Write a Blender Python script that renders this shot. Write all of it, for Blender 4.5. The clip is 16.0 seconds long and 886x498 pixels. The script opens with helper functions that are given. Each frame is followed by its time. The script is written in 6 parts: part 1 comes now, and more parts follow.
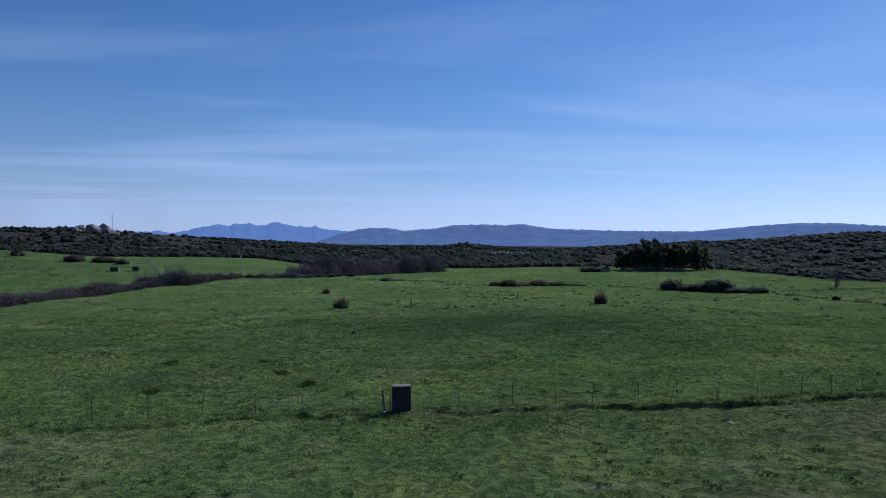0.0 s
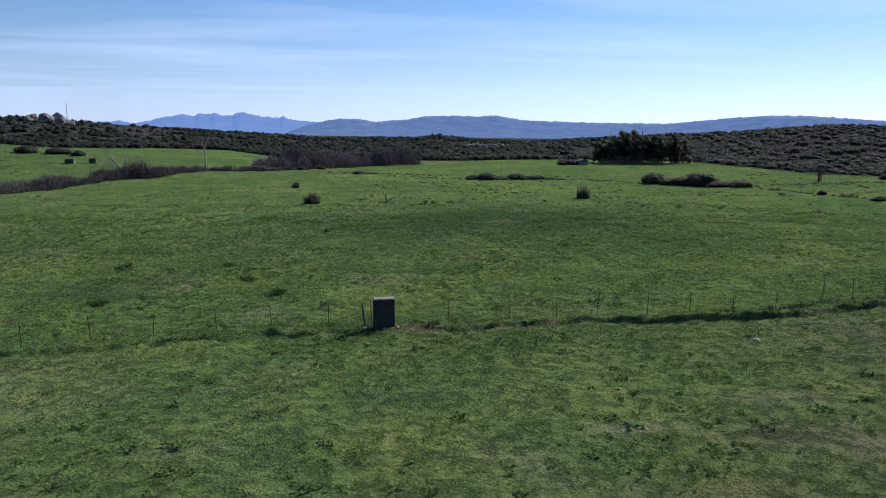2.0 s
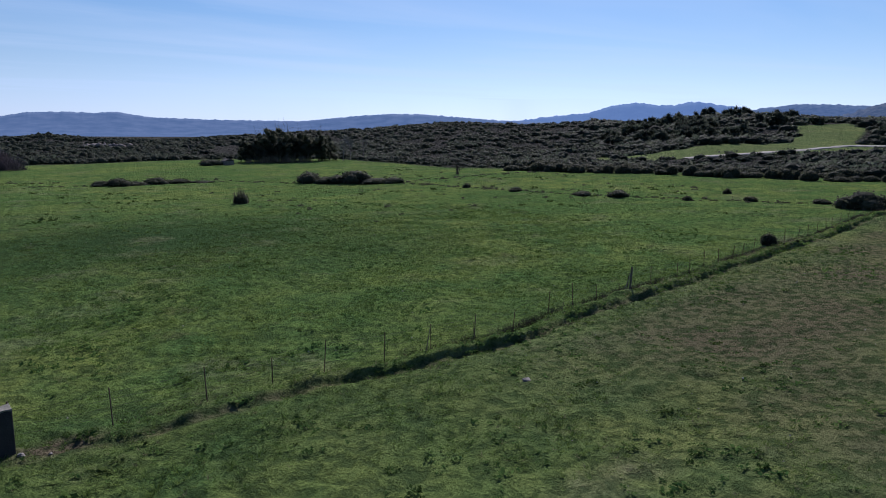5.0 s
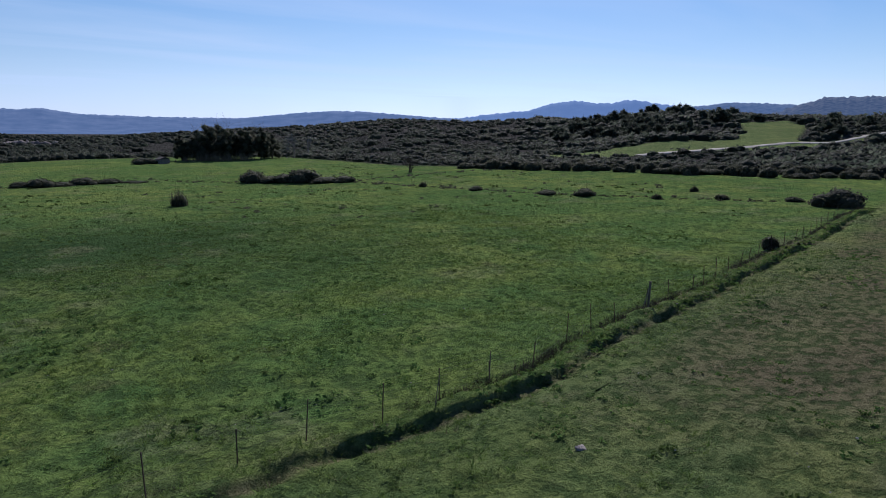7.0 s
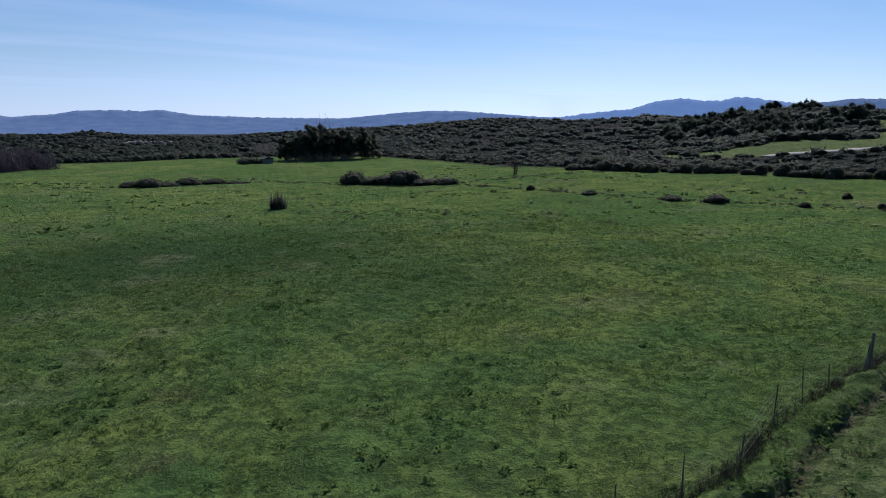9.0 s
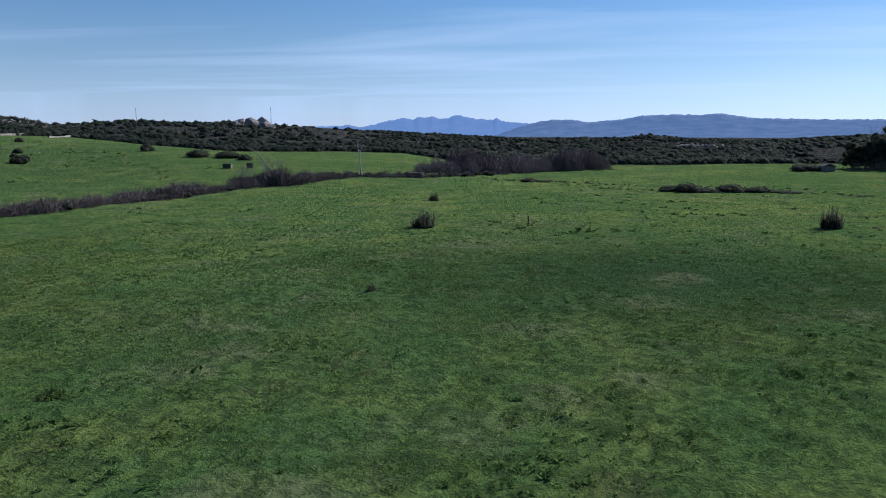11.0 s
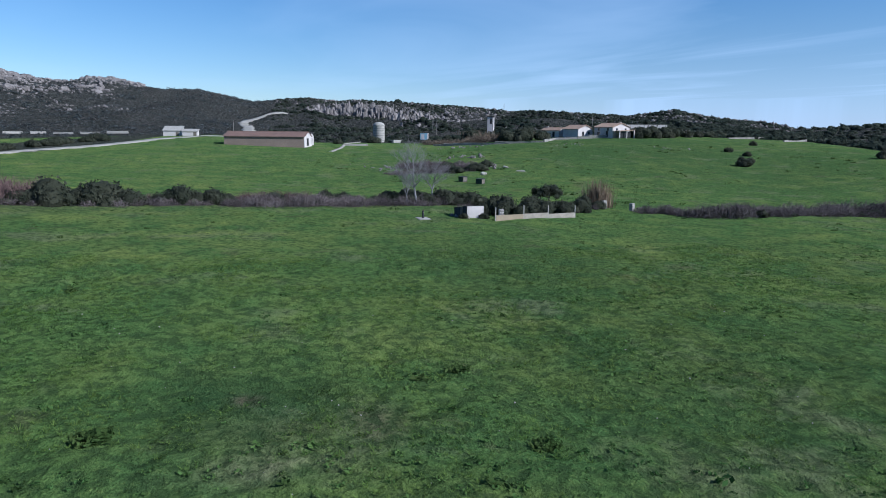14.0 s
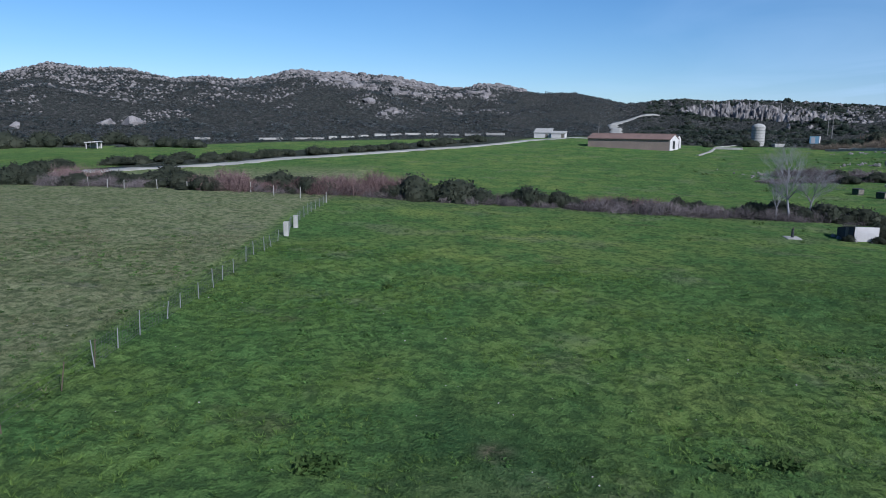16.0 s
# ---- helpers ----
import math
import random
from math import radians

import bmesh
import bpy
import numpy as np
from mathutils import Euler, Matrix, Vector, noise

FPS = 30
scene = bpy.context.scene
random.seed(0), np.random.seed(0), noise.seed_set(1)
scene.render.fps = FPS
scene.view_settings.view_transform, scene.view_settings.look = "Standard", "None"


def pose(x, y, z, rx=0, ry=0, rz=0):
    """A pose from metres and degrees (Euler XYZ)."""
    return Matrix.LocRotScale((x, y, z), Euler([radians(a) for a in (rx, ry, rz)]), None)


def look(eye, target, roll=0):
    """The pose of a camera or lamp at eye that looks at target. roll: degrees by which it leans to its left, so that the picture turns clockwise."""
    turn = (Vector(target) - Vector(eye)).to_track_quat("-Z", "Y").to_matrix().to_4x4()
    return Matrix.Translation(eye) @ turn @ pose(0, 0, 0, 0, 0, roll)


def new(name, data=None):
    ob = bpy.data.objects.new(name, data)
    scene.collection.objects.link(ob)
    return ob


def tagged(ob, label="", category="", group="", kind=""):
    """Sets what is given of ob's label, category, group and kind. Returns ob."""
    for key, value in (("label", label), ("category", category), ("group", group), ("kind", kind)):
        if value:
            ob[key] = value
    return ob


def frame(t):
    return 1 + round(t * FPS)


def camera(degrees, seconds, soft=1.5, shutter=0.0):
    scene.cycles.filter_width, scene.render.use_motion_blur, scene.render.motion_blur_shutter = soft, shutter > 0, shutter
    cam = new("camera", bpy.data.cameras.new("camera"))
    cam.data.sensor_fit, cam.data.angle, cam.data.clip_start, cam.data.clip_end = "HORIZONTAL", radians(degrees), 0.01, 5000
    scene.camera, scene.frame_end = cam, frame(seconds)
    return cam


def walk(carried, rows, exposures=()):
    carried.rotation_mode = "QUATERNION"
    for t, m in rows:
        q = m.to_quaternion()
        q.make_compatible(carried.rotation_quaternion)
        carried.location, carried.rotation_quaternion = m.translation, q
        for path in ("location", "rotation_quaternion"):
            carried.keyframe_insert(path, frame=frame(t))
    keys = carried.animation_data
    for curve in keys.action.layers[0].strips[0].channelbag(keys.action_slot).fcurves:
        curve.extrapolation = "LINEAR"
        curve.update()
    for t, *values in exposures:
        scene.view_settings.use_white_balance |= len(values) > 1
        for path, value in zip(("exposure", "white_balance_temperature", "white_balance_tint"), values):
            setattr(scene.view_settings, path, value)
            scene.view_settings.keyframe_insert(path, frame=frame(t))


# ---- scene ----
cam = camera(65.0, 16.0, 1.0)
METRES, EYE, TILT, LEAN, TURN = 60.0, 9.0, -2.8, -0.3, 0.0
ROWS = [
    (0.0, 0.0, 0.0, 0.0, -0.01, 1.99, -0.23),
    (0.5, -0.0038, 0.0225, 0.0001, 0.15, -1.59, -0.35),
    (1.0, -0.0075, 0.0465, 0.0013, 0.25, -6.56, -0.4),
    (1.5, -0.0118, 0.0714, 0.0021, 0.28, -6.87, -0.46),
    (2.0, -0.0143, 0.0982, 0.0031, -2.34, -6.84, -0.33),
    (2.5, -0.0176, 0.1259, 0.0042, -2.88, -6.83, -0.28),
    (3.0, -0.0185, 0.1539, 0.0056, -8.8, -6.85, 0.07),
    (3.5, -0.0213, 0.1837, 0.0074, -13.93, -6.92, 0.34),
    (4.0, -0.0206, 0.214, 0.0097, -15.46, -6.93, 0.49),
    (4.5, -0.0196, 0.2443, 0.0113, -25.55, -7.12, 1.01),
    (5.0, -0.0182, 0.2758, 0.0123, -31.33, -7.29, 1.27),
    (7.5, 0.021, 0.4313, 0.0146, -36.14, -7.62, 1.42),
    (8.0, 0.0336, 0.4634, 0.0163, -36.14, -7.65, 1.42),
    (10.5, 0.0986, 0.6344, 0.0223, 2.75, -6.93, 0.21),
    (11.0, 0.1072, 0.6702, 0.0238, 14.9, -6.86, -0.47),
    (11.5, 0.1115, 0.7054, 0.0253, 27.14, -6.96, -1.14),
    (12.0, 0.1112, 0.7399, 0.0268, 39.29, -7.19, -1.76),
    (12.5, 0.1062, 0.773, 0.0283, 51.57, -7.54, -2.35),
    (13.0, 0.0968, 0.8033, 0.0295, 63.76, -8.03, -2.84),
    (13.5, 0.0861, 0.8327, 0.0311, 70.98, -8.39, -3.03),
    (14.0, 0.0683, 0.8567, 0.0317, 71.16, -8.4, -3.12),
    (14.5, 0.0474, 0.8745, 0.0304, 80.58, -8.87, -3.34),
    (15.0, 0.0256, 0.8922, 0.0332, 91.25, -9.45, -3.42),
    (15.5, 0.0017, 0.9053, 0.0339, 95.16, -9.66, -3.47),
    (16.0, -0.0248, 0.9136, 0.0337, 100.89, -9.95, -3.47),
]
EXPOSURES = [(0.0, 0.0, 5200, 21), (0.5, -0.05, 5350, 20), (1.0, 0.28, 5600, 19), (2.0, 0.55, 5750, 19), (3.0, 0.5, 5750, 19), (3.5, 0.34, 5750, 20), (5.0, 0.25, 5750, 20), (8.0, 0.22, 5750, 19), (10.5, 0.28, 5600, 15), (11.5, 0.45, 5450, 12), (14.0, 0.52, 5150, 10), (16.0, 0.4, 5150, 10)]
walk(cam, [(t, pose(0, 0, EYE, TILT, LEAN, TURN) @ pose(METRES * x, METRES * y, METRES * z, 90 + pitch, roll, yaw)) for t, x, y, z, yaw, pitch, roll in ROWS], EXPOSURES)

# ---- world and sun
SUN_BEARING, SUN_HEIGHT = -42.0, 33.0     # degrees to the left of north, degrees above the horizon
world = bpy.data.worlds.new("world")
scene.world = world
world.use_nodes = True
wn, wl = world.node_tree.nodes, world.node_tree.links
background = wn["Background"]
sky = wn.new("ShaderNodeTexSky")
sky.sky_type, sky.sun_disc = "NISHITA", False
sky.sun_elevation, sky.sun_rotation = radians(SUN_HEIGHT), radians(-SUN_BEARING)
sky.altitude, sky.air_density, sky.dust_density, sky.ozone_density = 50, 0.95, 0.08, 3.0
# thin high cloud, drawn out along the sky
coord = wn.new("ShaderNodeTexCoord")
split = wn.new("ShaderNodeSeparateXYZ")
wl.new(coord.outputs["Generated"], split.inputs[0])
height = wn.new("ShaderNodeMath"); height.operation = "MAXIMUM"; height.inputs[1].default_value = 0.045
wl.new(split.outputs["Z"], height.inputs[0])
flat = wn.new("ShaderNodeCombineXYZ")
for axis in ("X", "Y"):
    div = wn.new("ShaderNodeMath"); div.operation = "DIVIDE"
    wl.new(split.outputs[axis], div.inputs[0]); wl.new(height.outputs[0], div.inputs[1])
    wl.new(div.outputs[0], flat.inputs[axis])
streak = wn.new("ShaderNodeMapping")
streak.inputs["Rotation"].default_value = (0, 0, radians(20)); streak.inputs["Scale"].default_value = (0.16, 0.42, 1)
wl.new(flat.outputs[0], streak.inputs[0])
cirrus = wn.new("ShaderNodeTexNoise")
cirrus.inputs["Scale"].default_value, cirrus.inputs["Detail"].default_value, cirrus.inputs["Roughness"].default_value, cirrus.inputs["Distortion"].default_value = 0.9, 5, 0.5, 0.6
wl.new(streak.outputs[0], cirrus.inputs["Vector"])
veil = wn.new("ShaderNodeMapRange")
veil.inputs["From Min"].default_value, veil.inputs["From Max"].default_value, veil.inputs["To Max"].default_value = 0.46, 0.8, 0.5
wl.new(cirrus.outputs["Fac"], veil.inputs["Value"])
sky_mix = wn.new("ShaderNodeMix"); sky_mix.data_type = "RGBA"
north = wn.new("ShaderNodeMapRange"); north.interpolation_type = "SMOOTHSTEP"
north.inputs["From Min"].default_value, north.inputs["From Max"].default_value, north.inputs["To Min"].default_value = -0.05, 0.75, 0.15
wl.new(split.outputs["Y"], north.inputs["Value"])
thin = wn.new("ShaderNodeMath"); thin.operation = "MULTIPLY"
wl.new(veil.outputs[0], thin.inputs[0]); wl.new(north.outputs[0], thin.inputs[1])
wl.new(thin.outputs[0], sky_mix.inputs["Factor"])
deeper = wn.new("ShaderNodeHueSaturation"); deeper.inputs["Saturation"].default_value = 1.14
wl.new(sky.outputs[0], deeper.inputs["Color"])
wl.new(deeper.outputs[0], sky_mix.inputs["A"])
sky_mix.inputs["B"].default_value = (8.0, 9.2, 10.5, 1)
# pale haze low down, as bright as the sky it lies before
grey = wn.new("ShaderNodeRGBToBW")
wl.new(sky_mix.outputs["Result"], grey.inputs[0])
tint = wn.new("ShaderNodeMix"); tint.data_type, tint.blend_type = "RGBA", "MULTIPLY"
tint.inputs["Factor"].default_value = 1.0
wl.new(grey.outputs[0], tint.inputs["A"])
tint.inputs["B"].default_value = (0.74, 0.97, 1.36, 1)
low = wn.new("ShaderNodeMapRange"); low.interpolation_type = "SMOOTHSTEP"
low.inputs["From Min"].default_value, low.inputs["From Max"].default_value, low.inputs["To Min"].default_value, low.inputs["To Max"].default_value = 0.0, 0.2, 0.6, 0.0
wl.new(split.outputs["Z"], low.inputs["Value"])
haze = wn.new("ShaderNodeMix"); haze.data_type = "RGBA"
away = wn.new("ShaderNodeMath"); away.operation = "MULTIPLY"
wl.new(low.outputs[0], away.inputs[0]); wl.new(north.outputs[0], away.inputs[1])
wl.new(away.outputs[0], haze.inputs["Factor"])
wl.new(sky_mix.outputs["Result"], haze.inputs["A"]); wl.new(tint.outputs["Result"], haze.inputs["B"])
wl.new(haze.outputs["Result"], background.inputs["Color"])
background.inputs["Strength"].default_value = 0.069

sun = new("sun", bpy.data.lights.new("sun", "SUN"))
sun.data.energy, sun.data.angle, sun.data.color = 4.8, radians(0.53), (1.0, 0.93, 0.82)
sb, sh = radians(SUN_BEARING), radians(SUN_HEIGHT)
sun.matrix_world = look((0, 0, 0), (math.sin(sb) * math.cos(sh), -math.cos(sb) * math.cos(sh), -math.sin(sh)))

# ---- materials
def principled(name, rough=0.85, metal=0.0, spec=0.3):
    m = bpy.data.materials.new(name)
    m.use_nodes = True
    b = m.node_tree.nodes["Principled BSDF"]
    b.inputs["Roughness"].default_value, b.inputs["Metallic"].default_value, b.inputs["Specular IOR Level"].default_value = rough, metal, spec
    return m, m.node_tree.nodes, m.node_tree.links, b


def mix(nodes, links, fac, a, b, mode="MIX"):
    n = nodes.new("ShaderNodeMix")
    n.data_type, n.blend_type = "RGBA", mode
    for key, v in (("Factor", fac), ("A", a), ("B", b)):
        if isinstance(v, bpy.types.NodeSocket):
            links.new(v, n.inputs[key])
        elif key == "Factor":
            n.inputs[key].default_value = v
        else:
            n.inputs[key].default_value = (*v, 1)
    return n.outputs["Result"]


def grain(nodes, links, vector, scale, detail=4, lo=0.35, hi=0.65, rough=0.55):
    n = nodes.new("ShaderNodeTexNoise")
    n.inputs["Scale"].default_value, n.inputs["Detail"].default_value, n.inputs["Roughness"].default_value = scale, detail, rough
    links.new(vector, n.inputs["Vector"])
    r = nodes.new("ShaderNodeMapRange")
    r.inputs["From Min"].default_value, r.inputs["From Max"].default_value = lo, hi
    links.new(n.outputs["Fac"], r.inputs["Value"])
    return r.outputs[0]


def surface(name, base, other, coarse=0.6, fine=8.0, speck=None, rough=0.9, metal=0.0, bump=0.3, depth=0.02, island=0.0, whole=0.0, spec=0.25):
    """Two colours mottled at two scales, with relief; island and whole: spread of brightness by piece and by object."""
    m, n, l, b = principled(name, rough, metal, spec)
    co = n.new("ShaderNodeTexCoord").outputs["Object"]
    c = mix(n, l, grain(n, l, co, coarse, 3), base, other)
    g = grain(n, l, co, fine, 6, 0.3, 0.7)
    dark = speck or tuple(0.55 * v for v in base)
    half = n.new("ShaderNodeMath"); half.operation = "MULTIPLY"; half.inputs[1].default_value = 0.55
    l.new(g, half.inputs[0])
    c = mix(n, l, half.outputs[0], c, dark)
    for amount, kind in ((island, "ShaderNodeNewGeometry"), (whole, "ShaderNodeObjectInfo")):
        if amount:
            src = n.new(kind)
            k = n.new("ShaderNodeMapRange")
            k.inputs["To Min"].default_value, k.inputs["To Max"].default_value = 1 - amount, 1 + amount
            l.new(src.outputs["Random Per Island" if kind.endswith("Geometry") else "Random"], k.inputs["Value"])
            h = n.new("ShaderNodeHueSaturation")
            l.new(k.outputs[0], h.inputs["Value"]); l.new(c, h.inputs["Color"])
            c = h.outputs[0]
    l.new(c, b.inputs["Base Color"])
    if bump:
        bp = n.new("ShaderNodeBump")
        bp.inputs["Strength"].default_value, bp.inputs["Distance"].default_value = bump, depth
        l.new(g, bp.inputs["Height"]); l.new(bp.outputs[0], b.inputs["Normal"])
    return m


def leafy(name, dark, light, coarse=0.15, spread=0.35, through_light=0.25, clump=0.0, gloss=0.0):
    """Foliage: colour by leaf and by stand, with some light coming through and a waxy gloss."""
    m, n, l, b = principled(name, 0.7 if gloss else 1.0, 0, gloss)
    co = n.new("ShaderNodeTexCoord").outputs["Object"]
    c = mix(n, l, grain(n, l, co, coarse, 3), dark, light)
    geo = n.new("ShaderNodeNewGeometry")
    k = n.new("ShaderNodeMapRange")
    k.inputs["To Min"].default_value, k.inputs["To Max"].default_value = 1 - spread, 1 + spread
    l.new(geo.outputs["Random Per Island"], k.inputs["Value"])
    h = n.new("ShaderNodeHueSaturation")
    l.new(k.outputs[0], h.inputs["Value"]); l.new(c, h.inputs["Color"])
    l.new(h.outputs[0], b.inputs["Base Color"])
    if clump:
        # hollows between leaf clumps get shade in their colour, besides the bump
        g = grain(n, l, co, clump, 5, 0.34, 0.66, 0.62)
        deep = n.new("ShaderNodeMath"); deep.operation = "MULTIPLY"; deep.inputs[1].default_value = 0.22
        inv = n.new("ShaderNodeMath"); inv.operation = "SUBTRACT"; inv.inputs[0].default_value = 1.0
        l.new(g, inv.inputs[1]); l.new(inv.outputs[0], deep.inputs[0])
        l.new(mix(n, l, deep.outputs[0], h.outputs[0], tuple(0.3 * v for v in dark)), b.inputs["Base Color"])
        bp = n.new("ShaderNodeBump"); bp.inputs["Strength"].default_value, bp.inputs["Distance"].default_value = 1.0, 0.9 / clump
        l.new(g, bp.inputs["Height"]); l.new(bp.outputs[0], b.inputs["Normal"])
    t = n.new("ShaderNodeBsdfTranslucent")
    l.new(h.outputs[0], t.inputs["Color"])
    s = n.new("ShaderNodeMixShader"); s.inputs[0].default_value = through_light
    l.new(b.outputs[0], s.inputs[1]); l.new(t.outputs[0], s.inputs[2])
    l.new(s.outputs[0], n["Material Output"].inputs["Surface"])
    return m


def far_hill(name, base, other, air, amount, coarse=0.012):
    """A distant range; the haze before it is a glow mixed into its surface."""
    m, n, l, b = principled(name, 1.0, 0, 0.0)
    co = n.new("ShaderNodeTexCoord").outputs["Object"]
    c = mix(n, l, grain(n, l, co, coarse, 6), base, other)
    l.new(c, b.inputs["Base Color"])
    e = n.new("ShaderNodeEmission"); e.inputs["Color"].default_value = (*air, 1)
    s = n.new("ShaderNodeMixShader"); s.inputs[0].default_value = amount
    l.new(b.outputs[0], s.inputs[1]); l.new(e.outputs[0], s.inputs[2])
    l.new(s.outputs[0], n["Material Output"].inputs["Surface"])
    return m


def turf():
    """Grazed pasture, dry sward, scrub soil and bare earth, told apart by the sheet's zones."""
    m, n, l, b = principled("pasture", 1.0, 0, 0.0)
    co = n.new("ShaderNodeTexCoord").outputs["Object"]
    zone = n.new("ShaderNodeAttribute"); zone.attribute_name = "zone"
    z = n.new("ShaderNodeSeparateColor"); l.new(zone.outputs["Color"], z.inputs[0])
    deep_green = n.new("ShaderNodeAttribute"); deep_green.attribute_name = "deep_green"
    broad, mid = (grain(n, l, co, *a) for a in ((0.035, 4, 0.38, 0.62), (0.22, 5, 0.35, 0.65)))
    tuft = grain(n, l, co, 1.7, 8, 0.46, 0.58, 0.66)
    fine = grain(n, l, co, 9.0, 6, 0.36, 0.64, 0.65)
    tips = grain(n, l, co, 4.6, 7, 0.54, 0.68, 0.7)
    blade = grain(n, l, co, 38.0, 3, 0.3, 0.7)
    def part_of(v, k):
        q = n.new("ShaderNodeMath"); q.operation = "MULTIPLY"; q.inputs[1].default_value = k
        l.new(v, q.inputs[0]); return q.outputs[0]
    c = mix(n, l, broad, GRASS_A, GRASS_B)
    c = mix(n, l, mid, c, GRASS_C)
    c = mix(n, l, deep_green.outputs["Fac"], c, GRASS_D)
    c = mix(n, l, part_of(grain(n, l, co, 0.31, 6, 0.54, 0.64, 0.62), 0.5), c, GRASS_D)
    c = mix(n, l, part_of(grain(n, l, co, 0.12, 7, 0.55, 0.65, 0.66), 0.5), c, WORN_A)
    c = mix(n, l, part_of(grain(n, l, co, 0.19, 7, 0.6, 0.67, 0.66), 0.5), c, WORN_B)
    c = mix(n, l, part_of(tips, 0.6), c, GRASS_F)
    dry = mix(n, l, mid, DRY_A, DRY_B)
    dry = mix(n, l, grain(n, l, co, 0.45, 5, 0.57, 0.68), dry, (0.24, 0.215, 0.15))
    dry = mix(n, l, part_of(grain(n, l, co, 0.7, 6, 0.5, 0.62, 0.66), 0.32), dry, GRASS_C)
    c = mix(n, l, z.outputs["Green"], c, dry)
    earth = mix(n, l, tuft, EARTH_A, EARTH_B)
    c = mix(n, l, z.outputs["Blue"], c, earth)
    # shade in the dips between tufts, put into the colour where the bump is low
    c = mix(n, l, part_of(tuft, 0.75), c, mix(n, l, 0.85, c, GRASS_E))
    c = mix(n, l, part_of(fine, 0.65), c, mix(n, l, 0.65, c, GRASS_E))
    c = mix(n, l, part_of(blade, 0.4), c, mix(n, l, 0.5, c, (0.15, 0.2, 0.045)))
    heath = grain(n, l, co, 0.55, 7, 0.42, 0.58, 0.66)
    scrub = mix(n, l, mid, SCRUB_A, SCRUB_B)
    scrub = mix(n, l, heath, scrub, SCRUB_D)
    scrub = mix(n, l, part_of(tuft, 0.7), scrub, SCRUB_C)
    c = mix(n, l, z.outputs["Red"], c, scrub)
    l.new(c, b.inputs["Base Color"])
    def plus(p, q):
        k = n.new("ShaderNodeMath"); k.operation = "ADD"
        l.new(p, k.inputs[0]); l.new(q, k.inputs[1]); return k.outputs[0]
    tall = n.new("ShaderNodeMath"); tall.operation = "MULTIPLY"
    l.new(z.outputs["Red"], tall.inputs[0]); l.new(part_of(heath, -9.0), tall.inputs[1])
    up = plus(plus(part_of(tuft, -0.7), part_of(fine, -0.55)), tall.outputs[0])
    bp = n.new("ShaderNodeBump"); bp.inputs["Strength"].default_value, bp.inputs["Distance"].default_value = 1.0, 0.13
    l.new(up, bp.inputs["Height"]); l.new(bp.outputs[0], b.inputs["Normal"])
    return m


GRASS_A, GRASS_B, GRASS_C = (0.132, 0.21, 0.056), (0.262, 0.306, 0.08), (0.094, 0.178, 0.053)
GRASS_D, GRASS_E, GRASS_F = (0.034, 0.078, 0.033), (0.026, 0.05, 0.024), (0.23, 0.3, 0.085)
WORN_A, WORN_B = (0.235, 0.225, 0.14), (0.13, 0.105, 0.065)
DRY_A, DRY_B = (0.32, 0.3, 0.175), (0.245, 0.238, 0.128)
EARTH_A, EARTH_B = (0.165, 0.122, 0.092), (0.085, 0.066, 0.048)
SCRUB_A, SCRUB_B, SCRUB_C, SCRUB_D = (0.084, 0.084, 0.076), (0.128, 0.114, 0.106), (0.05, 0.052, 0.046), (0.046, 0.05, 0.043)
PASTURE = turf()
BLADES = leafy("grass_blades", (0.09, 0.152, 0.034), (0.145, 0.2, 0.048), 0.1, 0.35, 0.35)
DRY_BLADES = leafy("dry_blades", (0.17, 0.175, 0.085), (0.24, 0.22, 0.13), 0.1, 0.35, 0.5)
DARK_BLADES = leafy("rank_grass", (0.048, 0.085, 0.024), (0.09, 0.125, 0.038), 0.2, 0.35, 0.45)
TUSSOCK = leafy("green_tussock", (0.06, 0.115, 0.034), (0.115, 0.18, 0.05), 0.2, 0.4, 0.4)
WEEDS = leafy("dead_weeds", (0.042, 0.042, 0.03), (0.085, 0.078, 0.06), 0.3, 0.4, 0.15)
MAQUIS = leafy("maquis_leaves", (0.048, 0.064, 0.046), (0.098, 0.108, 0.08), 0.04, 0.4, 0.55, 1.3, gloss=0.06)
# paler copy of the scrub for the west hill, sun and haze in its colour
LIT_SCRUB = leafy("lit_grey_scrub", (0.092, 0.106, 0.1), (0.15, 0.152, 0.146), 0.05, 0.4, 0.4, 1.6, gloss=0.1)
BUSH_LEAF = leafy("bush_leaves", (0.058, 0.066, 0.044), (0.105, 0.108, 0.074), 0.5, 0.35, 0.5, 2.6, gloss=0.06)
TREE_LEAF = leafy("tree_leaves", (0.075, 0.09, 0.06), (0.13, 0.135, 0.1), 0.3, 0.5, 0.6, 1.6, gloss=0.06)
RED_BRAMBLE = leafy("red_bramble_stems", (0.1, 0.064, 0.06), (0.16, 0.108, 0.1), 0.12, 0.45, 0.0)
BRAMBLE = leafy("bare_bramble", (0.095, 0.08, 0.078), (0.16, 0.132, 0.128), 0.12, 0.45, 0.0)
DARK_REED = leafy("brown_reed", (0.13, 0.092, 0.066), (0.25, 0.19, 0.13), 0.4, 0.4, 0.1)
REED = leafy("dry_reed", (0.13, 0.1, 0.07), (0.21, 0.165, 0.12), 0.4, 0.35, 0.2)
BARK = surface("grey_bark", (0.2, 0.18, 0.16), (0.3, 0.28, 0.26), 0.8, 12, rough=0.95)
DARK_BARK = surface("dark_bark", (0.07, 0.055, 0.045), (0.11, 0.09, 0.07), 0.8, 12, rough=0.95)
PALE_BARK = surface("pale_bark", (0.29, 0.27, 0.275), (0.2, 0.185, 0.19), 0.8, 12, rough=0.9)
